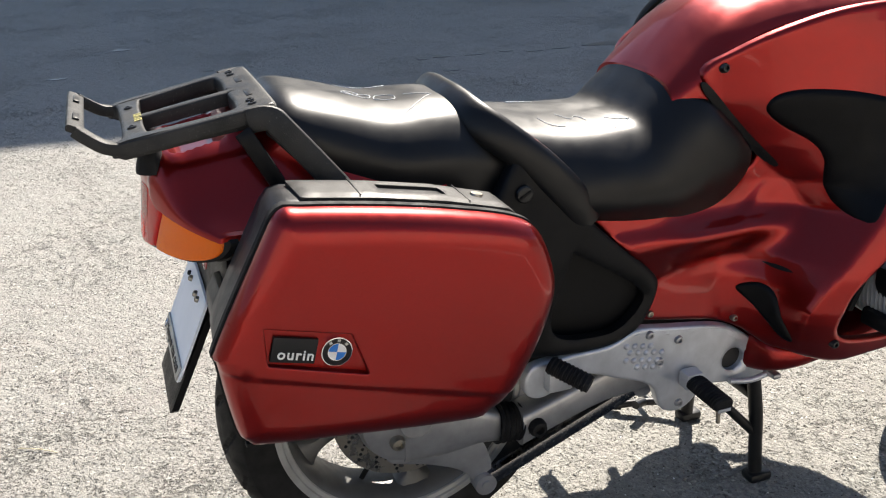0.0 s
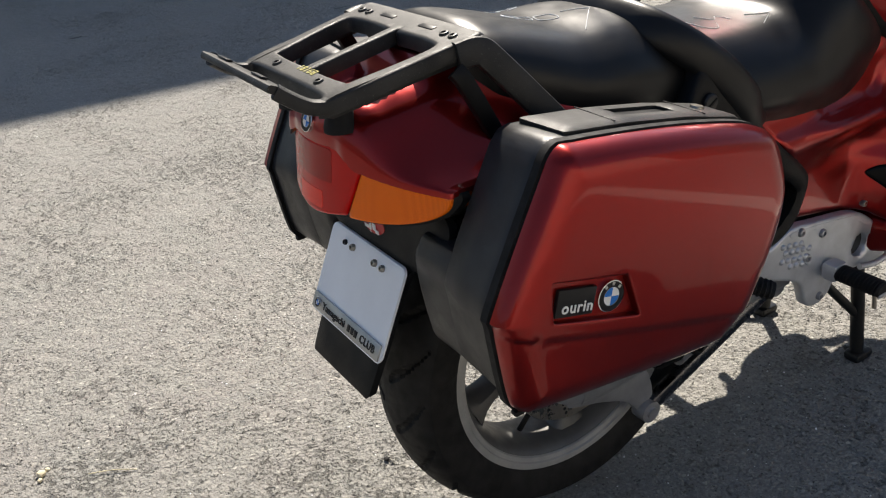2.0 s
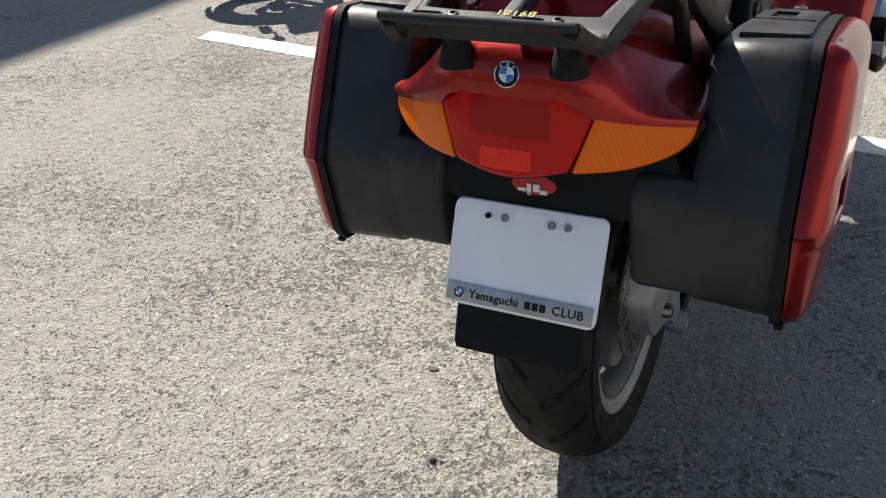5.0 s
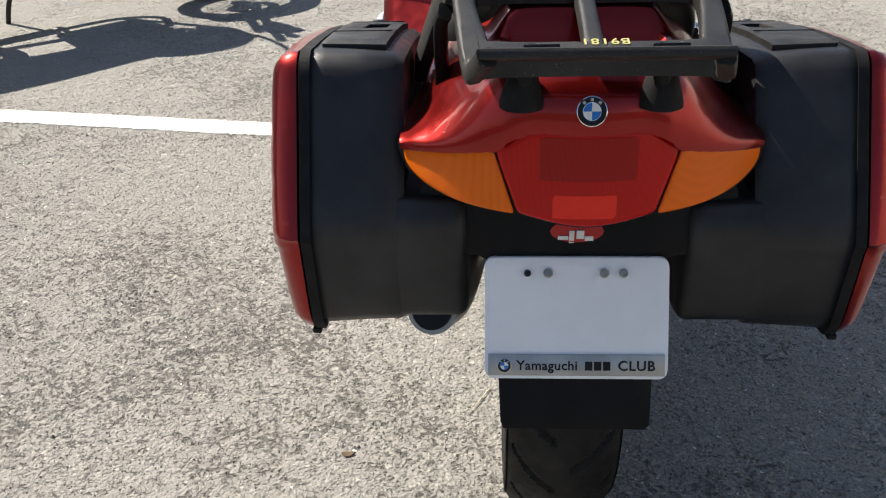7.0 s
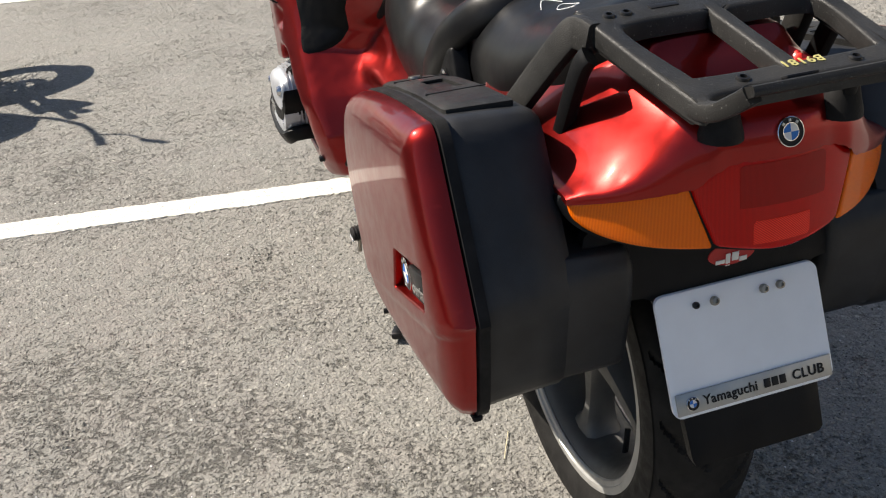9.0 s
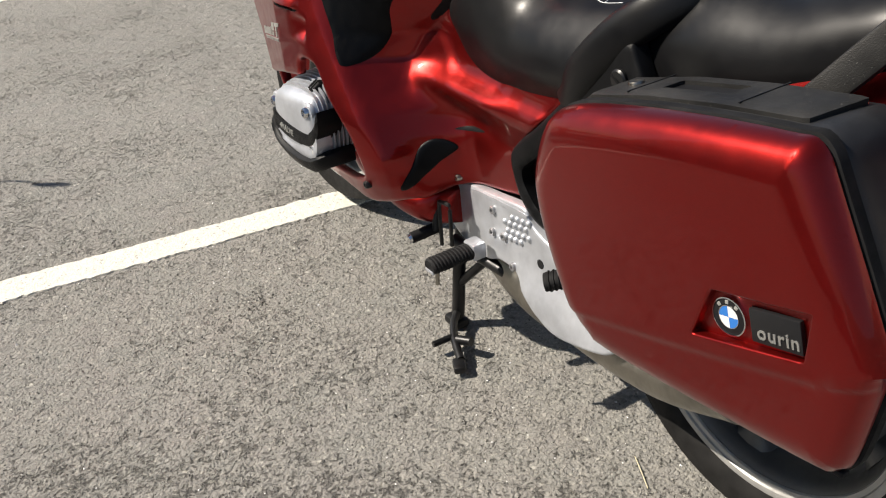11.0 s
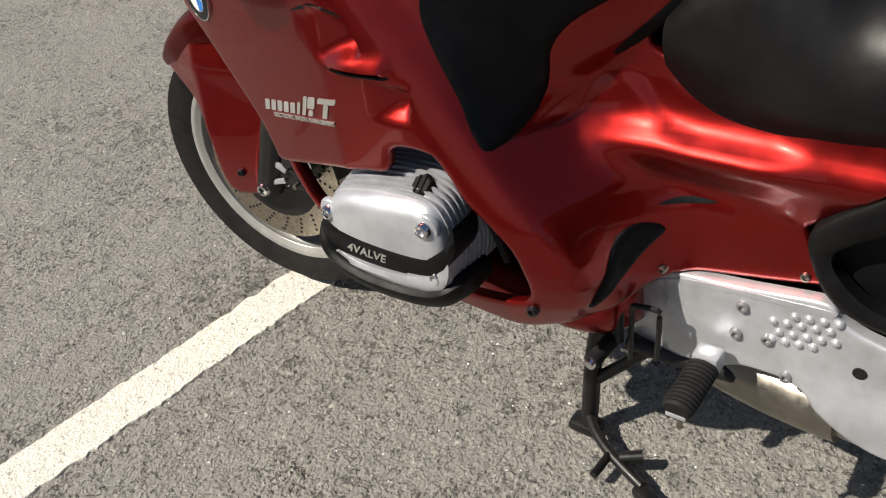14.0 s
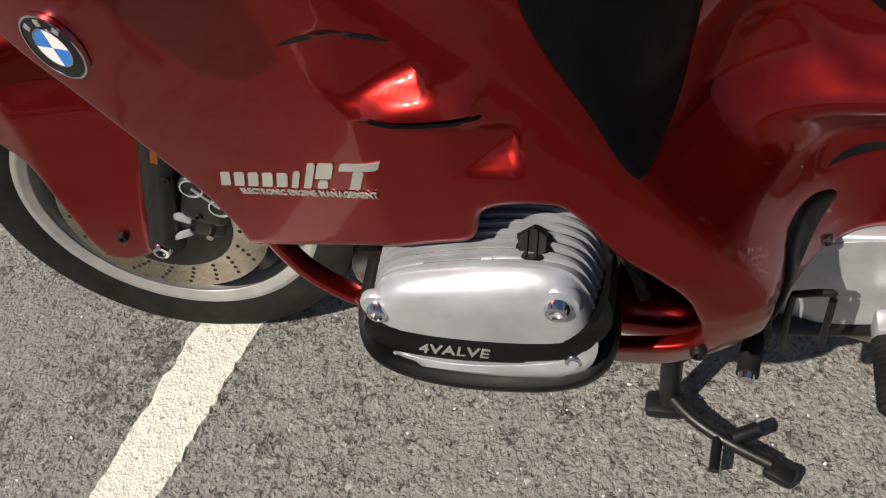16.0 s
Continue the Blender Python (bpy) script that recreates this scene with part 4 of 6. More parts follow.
    part("bracket", rbox((sx * 0.198, y, z - 0.016), (0.03, 0.05, 0.045), 0.008), ALU, peg)
    prof = []
    for k in range(9):
        s = -0.034 + 0.062 * k / 8
        prof += [(0.0165, s - 0.002), (0.0182, s - 0.001), (0.0182, s + 0.001), (0.0165, s + 0.002)]
    bm = lathe([(0.0001, -0.040), (0.015, -0.040)] + prof + [(0.016, 0.036), (0.0001, 0.037)], n=18, axis="x", closed=False)
    m = Matrix.Translation((sx * 0.232, y + 0.005, z + 0.006)) @ Vector((sx * 0.72, 0.62, -0.26)).to_track_quat("X", "Z").to_matrix().to_4x4() @ Matrix.Diagonal((1, 1.1, 0.85, 1))
    bmesh.ops.transform(bm, matrix=m, verts=bm.verts)
    part("rubber", bm, RUBBER, peg, "ribbed black footrest rubber")


def wheel(name, y, z, r, width, rim_r, label, grooves, spokes=5, phase=0.35):
    w = group(name, BIKE, label)
    hw = width / 2
    prof = [(rim_r - 0.006, -hw * 0.80), (rim_r + 0.012, -hw * 0.93), (rim_r + 0.035, -hw), (rim_r + 0.055, -hw * 0.98)]
    m = 40
    for i in range(m + 1):
        a = math.radians(-78 + 156 * i / m)
        prof.append((r - (hw * 0.62) * (1 - math.cos(a)) * 0.98, hw * 0.985 * math.sin(a) / math.sin(math.radians(78))))
    prof += [(q, -x) for q, x in prof[3::-1]]
    first, last = 4, 4 + m

    def tread(a, k, q):
        if not first + 3 < k < last - 3:
            return q
        u = (k - first) / m * 2 - 1
        t = (a * grooves / math.tau + 1.1 * abs(u) ** 1.3 + (0.5 if u > 0 else 0)) % 1.0
        if 0.10 < abs(u) < 0.80 and t < 0.14 - 0.05 * abs(u):
            return q - 0.005
        return q
    part("tyre", lathe(prof, (0, y, z), 540, "x", True, tread), TYRE, w, "black rubber tyre with angled grooves", 30)
    e = rim_r
    rim = [(e + 0.004, -hw * 0.82), (e - 0.004, -hw * 0.83), (e - 0.012, -hw * 0.78), (e - 0.022, -hw * 0.70), (e - 0.034, -hw * 0.45), (e - 0.038, 0), (e - 0.034, hw * 0.45), (e - 0.022, hw * 0.70), (e - 0.012, hw * 0.78), (e - 0.004, hw * 0.83),
           (e + 0.004, hw * 0.82), (e - 0.006, hw * 0.6), (e - 0.02, 0), (e - 0.006, -hw * 0.6)]
    rim_ob = part("rim", lathe(rim, (0, y, z), 96), SPOKE, w, "dull grey cast rim")
    for sx in (-1, 1):
        lip = [(e + 0.005, sx * hw * 0.85), (e - 0.004, sx * hw * 0.865), (e - 0.009, sx * hw * 0.85), (e - 0.011, sx * hw * 0.81), (e - 0.018, sx * hw * 0.79), (e - 0.020, sx * hw * 0.75), (e - 0.018, sx * hw * 0.70), (e + 0.002, sx * hw * 0.78)]
        part("rim_lip", lathe(lip, (0, y, z), 96), RIM, rim_ob, "silver-painted rim edge")
    part("hub", lathe([(0.0001, -0.05), (0.035, -0.05), (0.048, -0.04), (0.05, 0.0), (0.048, 0.04), (0.035, 0.05), (0.0001, 0.05)], (0, y, z), 40, closed=False), SPOKE, w)
    for k in range(spokes):
        a = math.tau * k / spokes + phase
        rings = []
        for q, hh, ww in ((0.035, 0.030, 0.036), (0.08, 0.019, 0.030), (0.14, 0.013, 0.026), (e - 0.06, 0.019, 0.030), (e - 0.036, 0.040, 0.036)):
            c, s = math.cos(a), math.sin(a)
            ring = []
            for t in np.linspace(0, math.tau, 12, endpoint=False):
                d = hh * math.copysign(abs(math.cos(t)) ** 0.7, math.cos(t))
                ring.append((ww * math.copysign(abs(math.sin(t)) ** 0.7, math.sin(t)), y + q * c - d * s, z + q * s + d * c))
            rings.append(ring)
        part("spoke", loft(smooth_rings(rings, 3)), SPOKE, w)
    a = -1.95
    part("valve", rod((0.0, y + (e - 0.036) * math.cos(a), z + (e - 0.036) * math.sin(a)), (0.012, y + (e - 0.075) * math.cos(a), z + (e - 0.075) * math.sin(a)), 0.005), RUBBER, w)
    return w


def brake_disc(parent, x, y, z, r, r_in):
    pieces = [(lathe([(r_in, x - 0.0025), (r, x - 0.0025), (r, x + 0.0025), (r_in, x + 0.0025)], (0, y, z), 80), DISC),
              (lathe([(0.04, x - 0.004), (r_in + 0.002, x - 0.004), (r_in + 0.002, x + 0.004), (0.04, x + 0.004)], (0, y, z), 40), DARK)]
    dots = []
    for k in range(20):
        for j in range(4):
            a = math.tau * (k + 0.13 * j) / 20
            q = r_in + (r - r_in) * (0.22 + 0.19 * j)
            dots.append(lathe([(0.0001, -0.0029), (0.0033, -0.0029), (0.0033, 0.0029), (0.0001, 0.0029)], (x, y + q * math.cos(a), z + q * math.sin(a)), 8, "x", False))
    pieces.append((join(*dots), INK))
    return mixed("brake_disc", pieces, parent, "perforated steel brake disc")


def drive():
    """Single-sided final drive, shaft housing, rubber boot and torque rod on the right."""
    d = group("final_drive", BIKE, "silver cast final drive and swing arm")
    prof = [(0.0001, 0.128), (0.030, 0.128), (0.036, 0.122), (0.075, 0.118), (0.092, 0.108), (0.098, 0.09), (0.098, 0.062), (0.06, 0.055), (0.0001, 0.055)]
    part("bevel_housing", lathe(prof, (0, 0, 0.335), 48, closed=False), GREY, d)
    screw((0.122, -0.035, 0.300), (1, 0, 0), 0.014, d, STEEL, "filler_plug")
    rings = []
    for y, z, h, x0, x1 in ((-0.02, 0.315, 0.075, 0.062, 0.122), (0.06, 0.300, 0.060, 0.066, 0.124), (0.12, 0.287, 0.040, 0.070, 0.122), (0.165, 0.272, 0.032, 0.072, 0.118)):
        rings.append([((x0 + x1) / 2 + (x1 - x0) / 2 * math.copysign(abs(math.cos(t)) ** 0.6, math.cos(t)), y, z + h * math.copysign(abs(math.sin(t)) ** 0.6, math.sin(t))) for t in np.linspace(0, math.tau, 20, endpoint=False)])
    part("drive_neck", loft(smooth_rings(rings, 3)), GREY, d)
    low = [(-0.05, 0.255), (0.03, 0.225), (0.09, 0.195), (0.128, 0.148), (0.145, 0.150), (0.150, 0.172), (0.145, 0.215), (0.12, 0.262), (0.05, 0.285)]
    part("torque_lug", panel(low, lambda y, z: 0.112, side(1), 0.022, 0.006, 0.004, 0.012), GREY, d)
    prof = [(0.036, 0.0)]
    for k in range(6):
        prof += [(0.040 - 0.001 * k, 0.004 + 0.011 * k), (0.034 - 0.001 * k, 0.0095 + 0.011 * k)]
    bm = lathe(prof + [(0.03, 0.07)], n=28, axis="z", closed=False)
    way = Vector((0.0, 0.94, -0.16)).normalized()
    bmesh.ops.transform(bm, matrix=Matrix.Translation((0.095, 0.160, 0.274)) @ way.to_track_quat("Z", "Y").to_matrix().to_4x4(), verts=bm.verts)
    part("rubber_boot", bm, RUBBER, d, "ribbed black rubber gaiter")
    rings = []
    for y, z, h, w in ((0.205, 0.262, 0.036, 0.034), (0.28, 0.285, 0.034, 0.032), (0.38, 0.318, 0.036, 0.034), (0.47, 0.345, 0.05, 0.05)):
        rings.append([(0.095 + w * math.copysign(abs(math.cos(t)) ** 0.5, math.cos(t)), y, z + h * math.copysign(abs(math.sin(t)) ** 0.5, math.sin(t))) for t in np.linspace(0, math.tau, 20, endpoint=False)])
    arm = part("swing_arm", loft(smooth_rings(rings, 3)), GREY, d)
    screw((0.127, 0.232, 0.268), (1, 0, 0), 0.018, arm, RUBBER, "pivot_cap")
    part("torque_rod", sweep([(0.108, 0.135, 0.162), (0.108, 0.46, 0.296)], slab_section(0.024, 0.031, 0.008), up=(0, 0, 1)), RODSTEEL, d, "dark polished torque rod")
    for y, z in ((0.133, 0.161), (0.46, 0.296)):
        part("rod_eye", join(rod((0.094, y, z), (0.124, y, z), 0.021), rod((0.124, y, z), (0.129, y, z), 0.011)), GREY, d)


def stand():
    s = group("centre_stand", BIKE, "black tubular centre stand, folded down")
    for sx in (-1, 1):
        part("leg", tube(curve([(sx * 0.10, 0.725, 0.32), (sx * 0.112, 0.748, 0.17), (sx * 0.120, 0.755, 0.06), (sx * 0.124, 0.757, 0.022)], 4), 0.0145), DARK, s)
        part("foot", rbox((sx * 0.125, 0.762, 0.011), (0.038, 0.055, 0.022), 0.008), DARK, s)
        part("brace", tube([(sx * 0.115, 0.752, 0.11), (sx * 0.09, 0.60, 0.27)], 0.010), DARK, s)
    part("cross_tube", tube([(-0.11, 0.745, 0.20), (0.11, 0.745, 0.20)], 0.013), DARK, s)
    lever = part("step_lever", tube(curve([(-0.125, 0.755, 0.04), (-0.155, 0.725, 0.035), (-0.182, 0.680, 0.03), (-0.205, 0.622, 0.022)], 4), 0.009), DARK, s)
    part("step_pad", rbox((-0.216, 0.612, 0.018), (0.026, 0.040, 0.018), 0.006, pose(0, 0, 0, 0, 0, -25)), DARK, lever)
    part("prong", rod((-0.175, 0.69, 0.032), (-0.228, 0.694, 0.030), 0.007), DARK, lever)
    part("prong", rod((-0.180, 0.672, 0.034), (-0.165, 0.640, 0.040), 0.010), DARK, lever)
    # folded side stand and gear lever on the left
    part("side_stand_loop", tube(curve([(-0.215, 0.634, 0.300), (-0.215, 0.630, 0.388), (-0.215, 0.622, 0.398), (-0.215, 0.598, 0.402), (-0.215, 0.592, 0.392), (-0.215, 0.596, 0.315)], 3), 0.004, 8), DARK, BIKE, "thin black side stand loop")
    part("side_stand", tube(curve([(-0.17, 0.66, 0.285), (-0.165, 0.60, 0.278), (-0.15, 0.50, 0.268)], 4), 0.012), DARK, BIKE, "black side stand, folded up")
    g = part("gear_lever", tube(curve([(-0.185, 0.662, 0.40), (-0.205, 0.655, 0.37), (-0.215, 0.652, 0.325)], 4), 0.008), DARK, BIKE, "black gear lever with a bright tip")
    part("lever_rubber", rod((-0.205, 0.660, 0.326), (-0.262, 0.668, 0.318), 0.0115), RUBBER, g)
    part("lever_tip", rod((-0.258, 0.668, 0.319), (-0.268, 0.669, 0.317), 0.010, r2=0.008), CHROME, g)
    b = part("brake_pedal", tube(curve([(0.196, 0.60, 0.318), (0.200, 0.645, 0.312), (0.205, 0.680, 0.322)], 4), 0.006), ALU, BIKE, "silver brake pedal")
    part("pedal_pad", rbox((0.212, 0.684, 0.325), (0.034, 0.018, 0.010), 0.003), GREY, b)


LID = [(-0.235, 0.822), (-0.20, 0.822), (-0.10, 0.808), (0.0, 0.789), (0.09, 0.765), (0.125, 0.738), (0.148, 0.675), (0.143, 0.622), (0.118, 0.560), (0.080, 0.496), (0.045, 0.470), (0.013, 0.462), (-0.15, 0.478),
       (-0.285, 0.492), (-0.305, 0.500), (-0.318, 0.525), (-0.332, 0.625), (-0.330, 0.650), (-0.262, 0.780)]
LID_R = [(y * 1.0, z) for y, z in LID]


def scaled(outline, k, c=(-0.09, 0.64)):
    return [(c[0] + (y - c[0]) * k, c[1] + (z - c[1]) * k) for y, z in outline]


def lid_height(y, z):
    """The lid's bulge, with a crease that runs forward and down across it and a flat recess for the badges."""
    x = 0.364 - 0.10 * (y + 0.08) ** 2 - 0.25 * max(0.0, z - 0.66) ** 2
    crease = 0.622 - 0.30 * (y + 0.33) if y > -0.33 else 0.622
    x -= 0.0035 * (1 - ease((z - crease + 0.004) / 0.008)) + 0.06 * max(0.0, crease - z - 0.01)
    return x


RECESS = [(-0.272, 0.680), (-0.272, 0.680), (-0.160, 0.652), (-0.160, 0.652), (-0.140, 0.588), (-0.140, 0.588), (-0.271, 0.627), (-0.271, 0.627)]


def pannier(sx):
    p = group("pannier", BIKE, "hard pannier case, charcoal box with a red lid")
    lift = 0.0 if sx > 0 else 0.006
    out = [(y, z + lift) for y, z in LID]
    rec = [(y, z + lift) for y, z in RECESS]
    lh = lambda y, z: lid_height(y, z - lift)
    lid = part("lid", panel(out, lh, side(sx), 0.030, 0.040, 0.026, 0.0048, (rec,), 5, 0.322, 0.003), RED, p, "glossy red pannier lid")
    part("badge_recess", panel(scaled(rec, 1.06, (-0.21, 0.637 + lift)), lambda y, z: lh(-0.2, 0.64) - 0.011, side(sx), 0.004, 0.0, 0.0, 0.01), RED, lid)
    slope = Vector((0, 1, -0.26)) * sx
    n = Vector((sx, 0, 0))
    b = roundel(frame_of((sx * 0.3535, -0.180, 0.627 + lift), slope, (0, 0.26, 1)), 0.0205, lid)
    m = frame_of((sx * 0.354, -0.236, 0.641 + lift), slope, (0, 0.26, 1))
    plaque = part("name_plaque", rbox((0, 0, 0), (0.060, 0.036, 0.007), 0.002, None), INK, lid, "dark plaque with pale strokes")
    plaque.data.transform(m)
    letters("ourin", 0.0205, m @ Matrix.Translation((0.003, -0.006, 0.0038)), WHITE if sx > 0 else STRIP, plaque, space=1.12, label="worn pale lettering")
    seal = panel(scaled(out, 1.012, (-0.09, 0.64)), lambda y, z: 0.3225, side(sx), 0.012, 0.006, 0.004, 0.014)
    part("seal", seal, RUBBER, p, "black rubber seal between box and lid")
    # the box: a deep outer half and a lower inner half that clears the tail
    n_out = [np.array(q) for q in resample(curve(scaled(out, 1.0), 5, True), 0.018)]
    rings = []
    for x, k, dz in ((0.200, 0.93, 0.0), (0.212, 0.965, 0.002), (0.25, 0.975, 0.003), (0.29, 0.985, 0.003), (0.308, 0.988, 0.002), (0.316, 0.97, 0.0)):
        rings.append([(sx * x, -0.09 + (q[0] + 0.09) * k, 0.64 + (q[1] - 0.64) * k + dz) for q in n_out])
    box = part("box", loft(rings), BOX, p, "charcoal plastic case body")
    low = [(-0.322, 0.630), (-0.312, 0.664), (-0.27, 0.676), (0.05, 0.655), (0.10, 0.60), (0.06, 0.505), (0.0, 0.480), (-0.24, 0.498), (-0.297, 0.510), (-0.310, 0.54)]
    part("box_inner_step", panel(low, lambda y, z: 0.238, lambda u, v, h: (sx * (0.365 - h), u, v + lift), 0.133, 0.018, 0.014, 0.012), BOX, p)
    hole = [(-0.085, 0.238), (-0.085, 0.238), (0.01, 0.238), (0.01, 0.238), (0.01, 0.268), (0.01, 0.268), (-0.085, 0.268), (-0.085, 0.268)]
    zt = lambda y, x: lift + 0.008 + lerp(y, (-0.24, -0.20, -0.10, 0.0, 0.09, 0.12), (0.818, 0.822, 0.808, 0.789, 0.765, 0.745))
    strap = [(-0.205, 0.222), (-0.205, 0.222), (0.075, 0.222), (0.10, 0.235), (0.10, 0.290), (0.075, 0.300), (-0.20, 0.300), (-0.20, 0.300)]
    hs = part("handle_plate", panel(strap, zt, lambda u, v, h: (sx * v, u, h), 0.010, 0.006, 0.003, 0.012, (hole,)), RACK, p, "flush carrying handle on the case top")
    part("handle_well", panel([(-0.09, 0.232), (-0.09, 0.232), (0.015, 0.232), (0.015, 0.232), (0.015, 0.274), (0.015, 0.274), (-0.09, 0.274), (-0.09, 0.274)], lambda y, x: zt(y, x) - 0.0075, lambda u, v, h: (sx * v, u, h), 0.002, 0, 0, 0.02), INK, hs)
    for y in (-0.12, 0.035):
        part("seam", rbox((sx * 0.260, y, zt(y, 0) + 0.0002), (0.074, 0.0022, 0.0016), 0.0004, pose(0, 0, 0, -10)), INK, hs)
    bm = lathe([(0.0001, 0.002), (0.0085, 0.002), (0.0095, 0.0), (0.0095, -0.004)], n=20, axis="z", closed=False)
    bmesh.ops.transform(bm, matrix=pose(sx * 0.262, 0.058, zt(0.058, 0) + 0.0015, -12), verts=bm.verts)
    part("lock", bm, STEEL, hs, "small steel key lock")
    for y, k in ((-0.30, 0), (-0.27, 1)):
        part("bump_stop", rbox((sx * (0.318 - 0.03 * k), y, 0.491 + lift), (0.012, 0.016, 0.008), 0.003), RUBBER, p)
    return p


def tail():
    st = [(-0.335, [(0, 0.850), (0.06, 0.849), (0.097, 0.836), (0.122, 0.803), (0.150, 0.773), (0.166, 0.766), (0.168, 0.759)]),
          (-0.295, [(0, 0.858), (0.065, 0.857), (0.104, 0.842), (0.134, 0.803), (0.170, 0.767), (0.191, 0.756), (0.193, 0.748)]),
          (-0.255, [(0, 0.864), (0.07, 0.863), (0.110, 0.846), (0.140, 0.806), (0.177, 0.766), (0.199, 0.748), (0.200, 0.739)]),
          (-0.20, [(0, 0.870), (0.075, 0.868), (0.116, 0.850), (0.147, 0.806), (0.176, 0.768), (0.193, 0.748), (0.194, 0.738)]),
          (-0.10, [(0, 0.876), (0.08, 0.873), (0.124, 0.853), (0.153, 0.805), (0.170, 0.77), (0.181, 0.745), (0.182, 0.735)]),
          (0.05, [(0, 0.86), (0.09, 0.855), (0.132, 0.835), (0.156, 0.79), (0.165, 0.765), (0.171, 0.745), (0.172, 0.735)])]
    ys = [y for y, _ in st]
    grid = np.linspace(0, 0.2, 81)
    table = np.array([np.interp(grid, [q[0] for q in curve(p, 12)], [q[1] for q in curve(p, 12)]) for _, p in st])
    ramp = np.linspace(ys[0], ys[-1], 97)
    table = np.array([[q[k] for k in range(81)] for q in curve([r for r in table], 16)])
    at = np.interp(np.arange(len(table)) / 16, np.arange(len(ys)), ys)
    table = np.array([np.interp(ramp, at, table[:, k]) for k in range(81)]).T
    soft = np.exp(-0.5 * (np.arange(-6, 7) / 2.6) ** 2)
    soft /= soft.sum()
    for axis in (0, 1):
        pad = np.pad(table, [(6, 6) if axis == k else (0, 0) for k in (0, 1)], "reflect", reflect_type="odd")
        table = np.apply_along_axis(lambda v: np.convolve(v, soft, "valid"), axis, pad)
    yl = lambda u: 0.392 - 2.35 * u * u
    yh = lambda u: yl(u) - 0.008 * ease((0.085 - abs(u)) / 0.03)

    def crown(x, y):
        """The cowl's upper surface: its cross-sections, the sunk tray under the rack, and the raised hump before it."""
        x = min(abs(x), 0.2)
        z = float(np.interp(x, grid, row(max(y, -0.325))))
        z -= 0.026 * ease((0.086 - x) / 0.014) * ease((y + 0.345) / 0.018) * ease((-0.258 - y) / 0.014)
        return z + 0.019 * ease((0.105 - x) / 0.03) * ease((y + 0.262) / 0.012) * ease((-0.16 - y) / 0.03)

    def row(y):
        k = min(max((y - ramp[0]) / (ramp[1] - ramp[0]), 0.0), 95.999)
        return table[int(k)] * (1 - k % 1) + table[int(k) + 1] * (k % 1)

    def skin(x, y):
        u = abs(x)
        edge = lerp(u, (0.0, 0.062, 0.072, 0.086, 0.098, 0.15, 0.203), (0.796, 0.796, 0.790, 0.779, 0.773, 0.760, 0.747))
        deep = lerp(u, (0.0, 0.06, 0.10, 0.15, 0.20), (0.050, 0.050, 0.046, 0.036, 0.020))
        d = min(max((y + yh(u) + 0.001) / deep, 0.0), 1.0)
        high = max(crown(x, y), edge + 0.004)
        return edge + (high - edge) * (1 - (1 - d) ** 2.2) ** 0.5
    plan = [(u, -yh(u) - 0.001) for u in np.linspace(-0.202, 0.202, 41)]
    plan = [plan[0]] + plan + [plan[-1], (0.203, -0.27), (0.198, -0.20), (0.184, -0.10), (0.173, 0.05), (0.173, 0.05), (-0.173, 0.05), (-0.173, 0.05), (-0.184, -0.10), (-0.198, -0.20), (-0.203, -0.27)]
    cowl = part("tail_cowl", panel(plan, skin, top, 0.007, 0.012, 0.0, 0.0062, corner=2), RED, BIKE, "glossy red tail cowl")
    roundel(frame_of((0, -0.3825, 0.8155), (1, 0, 0), (0, 0.34, 1)), 0.0148, cowl)
    lamp = group("rear_lamp", BIKE, "red and amber rear lamp cluster")
    red = [(-0.062, 0.793), (-0.062, 0.793), (0.062, 0.793), (0.062, 0.793), (0.082, 0.778), (0.095, 0.768), (0.072, 0.702), (0.072, 0.702), (0.0, 0.692), (-0.072, 0.702), (-0.072, 0.702), (-0.095, 0.768), (-0.082, 0.778)]
    g = part("brake_lens", panel(red, lambda u, v: yl(u) - 0.14 * (v - 0.745) - 0.002, rear, 0.03, 0.006, 0.004, 0.008), REDLENS, lamp, "red brake light lens")
    # the reflector's sunlit hot spot is painted as a brighter red
    part("reflector", panel([(-0.036, 0.702), (-0.036, 0.702), (0.030, 0.702), (0.030, 0.702), (0.030, 0.727), (0.030, 0.727), (-0.036, 0.727), (-0.036, 0.727)], lambda u, v: yl(u) - 0.14 * (v - 0.745) - 0.002 + 0.0006, rear, 0.004, 0, 0, 0.01), REFLECT, g, "red reflector field, its bright return put into the colour")
    part("inner_window", panel([(-0.05, 0.742), (-0.05, 0.742), (0.05, 0.742), (0.05, 0.742), (0.05, 0.787), (0.05, 0.787), (-0.05, 0.787), (-0.05, 0.787)], lambda u, v: yl(u) - 0.14 * (v - 0.745) - 0.002 + 0.0005, rear, 0.003, 0, 0, 0.01), DEEPLENS, g)
    for sx in (-1, 1):
        amb = [(sx * 0.098, 0.768), (sx * 0.098, 0.768), (sx * 0.15, 0.755), (sx * 0.199, 0.741), (sx * 0.199, 0.741), (sx * 0.195, 0.724), (sx * 0.178, 0.711), (sx * 0.15, 0.703), (sx * 0.12, 0.700), (sx * 0.075, 0.700), (sx * 0.075, 0.700)]
        part("indicator_lens", panel(amb, lambda u, v: yl(u) - 0.003 - 0.14 * (v - 0.745), rear, 0.03, 0.005, 0.003, 0.007), AMBER, lamp, "amber indicator lens")
    back = [(-0.192, 0.742), (-0.09, 0.765), (-0.062, 0.788), (0.062, 0.788), (0.09, 0.765), (0.192, 0.742), (0.188, 0.716), (0.165, 0.70), (0.10, 0.690), (0.0, 0.684), (-0.10, 0.690), (-0.165, 0.70), (-0.188, 0.716)]
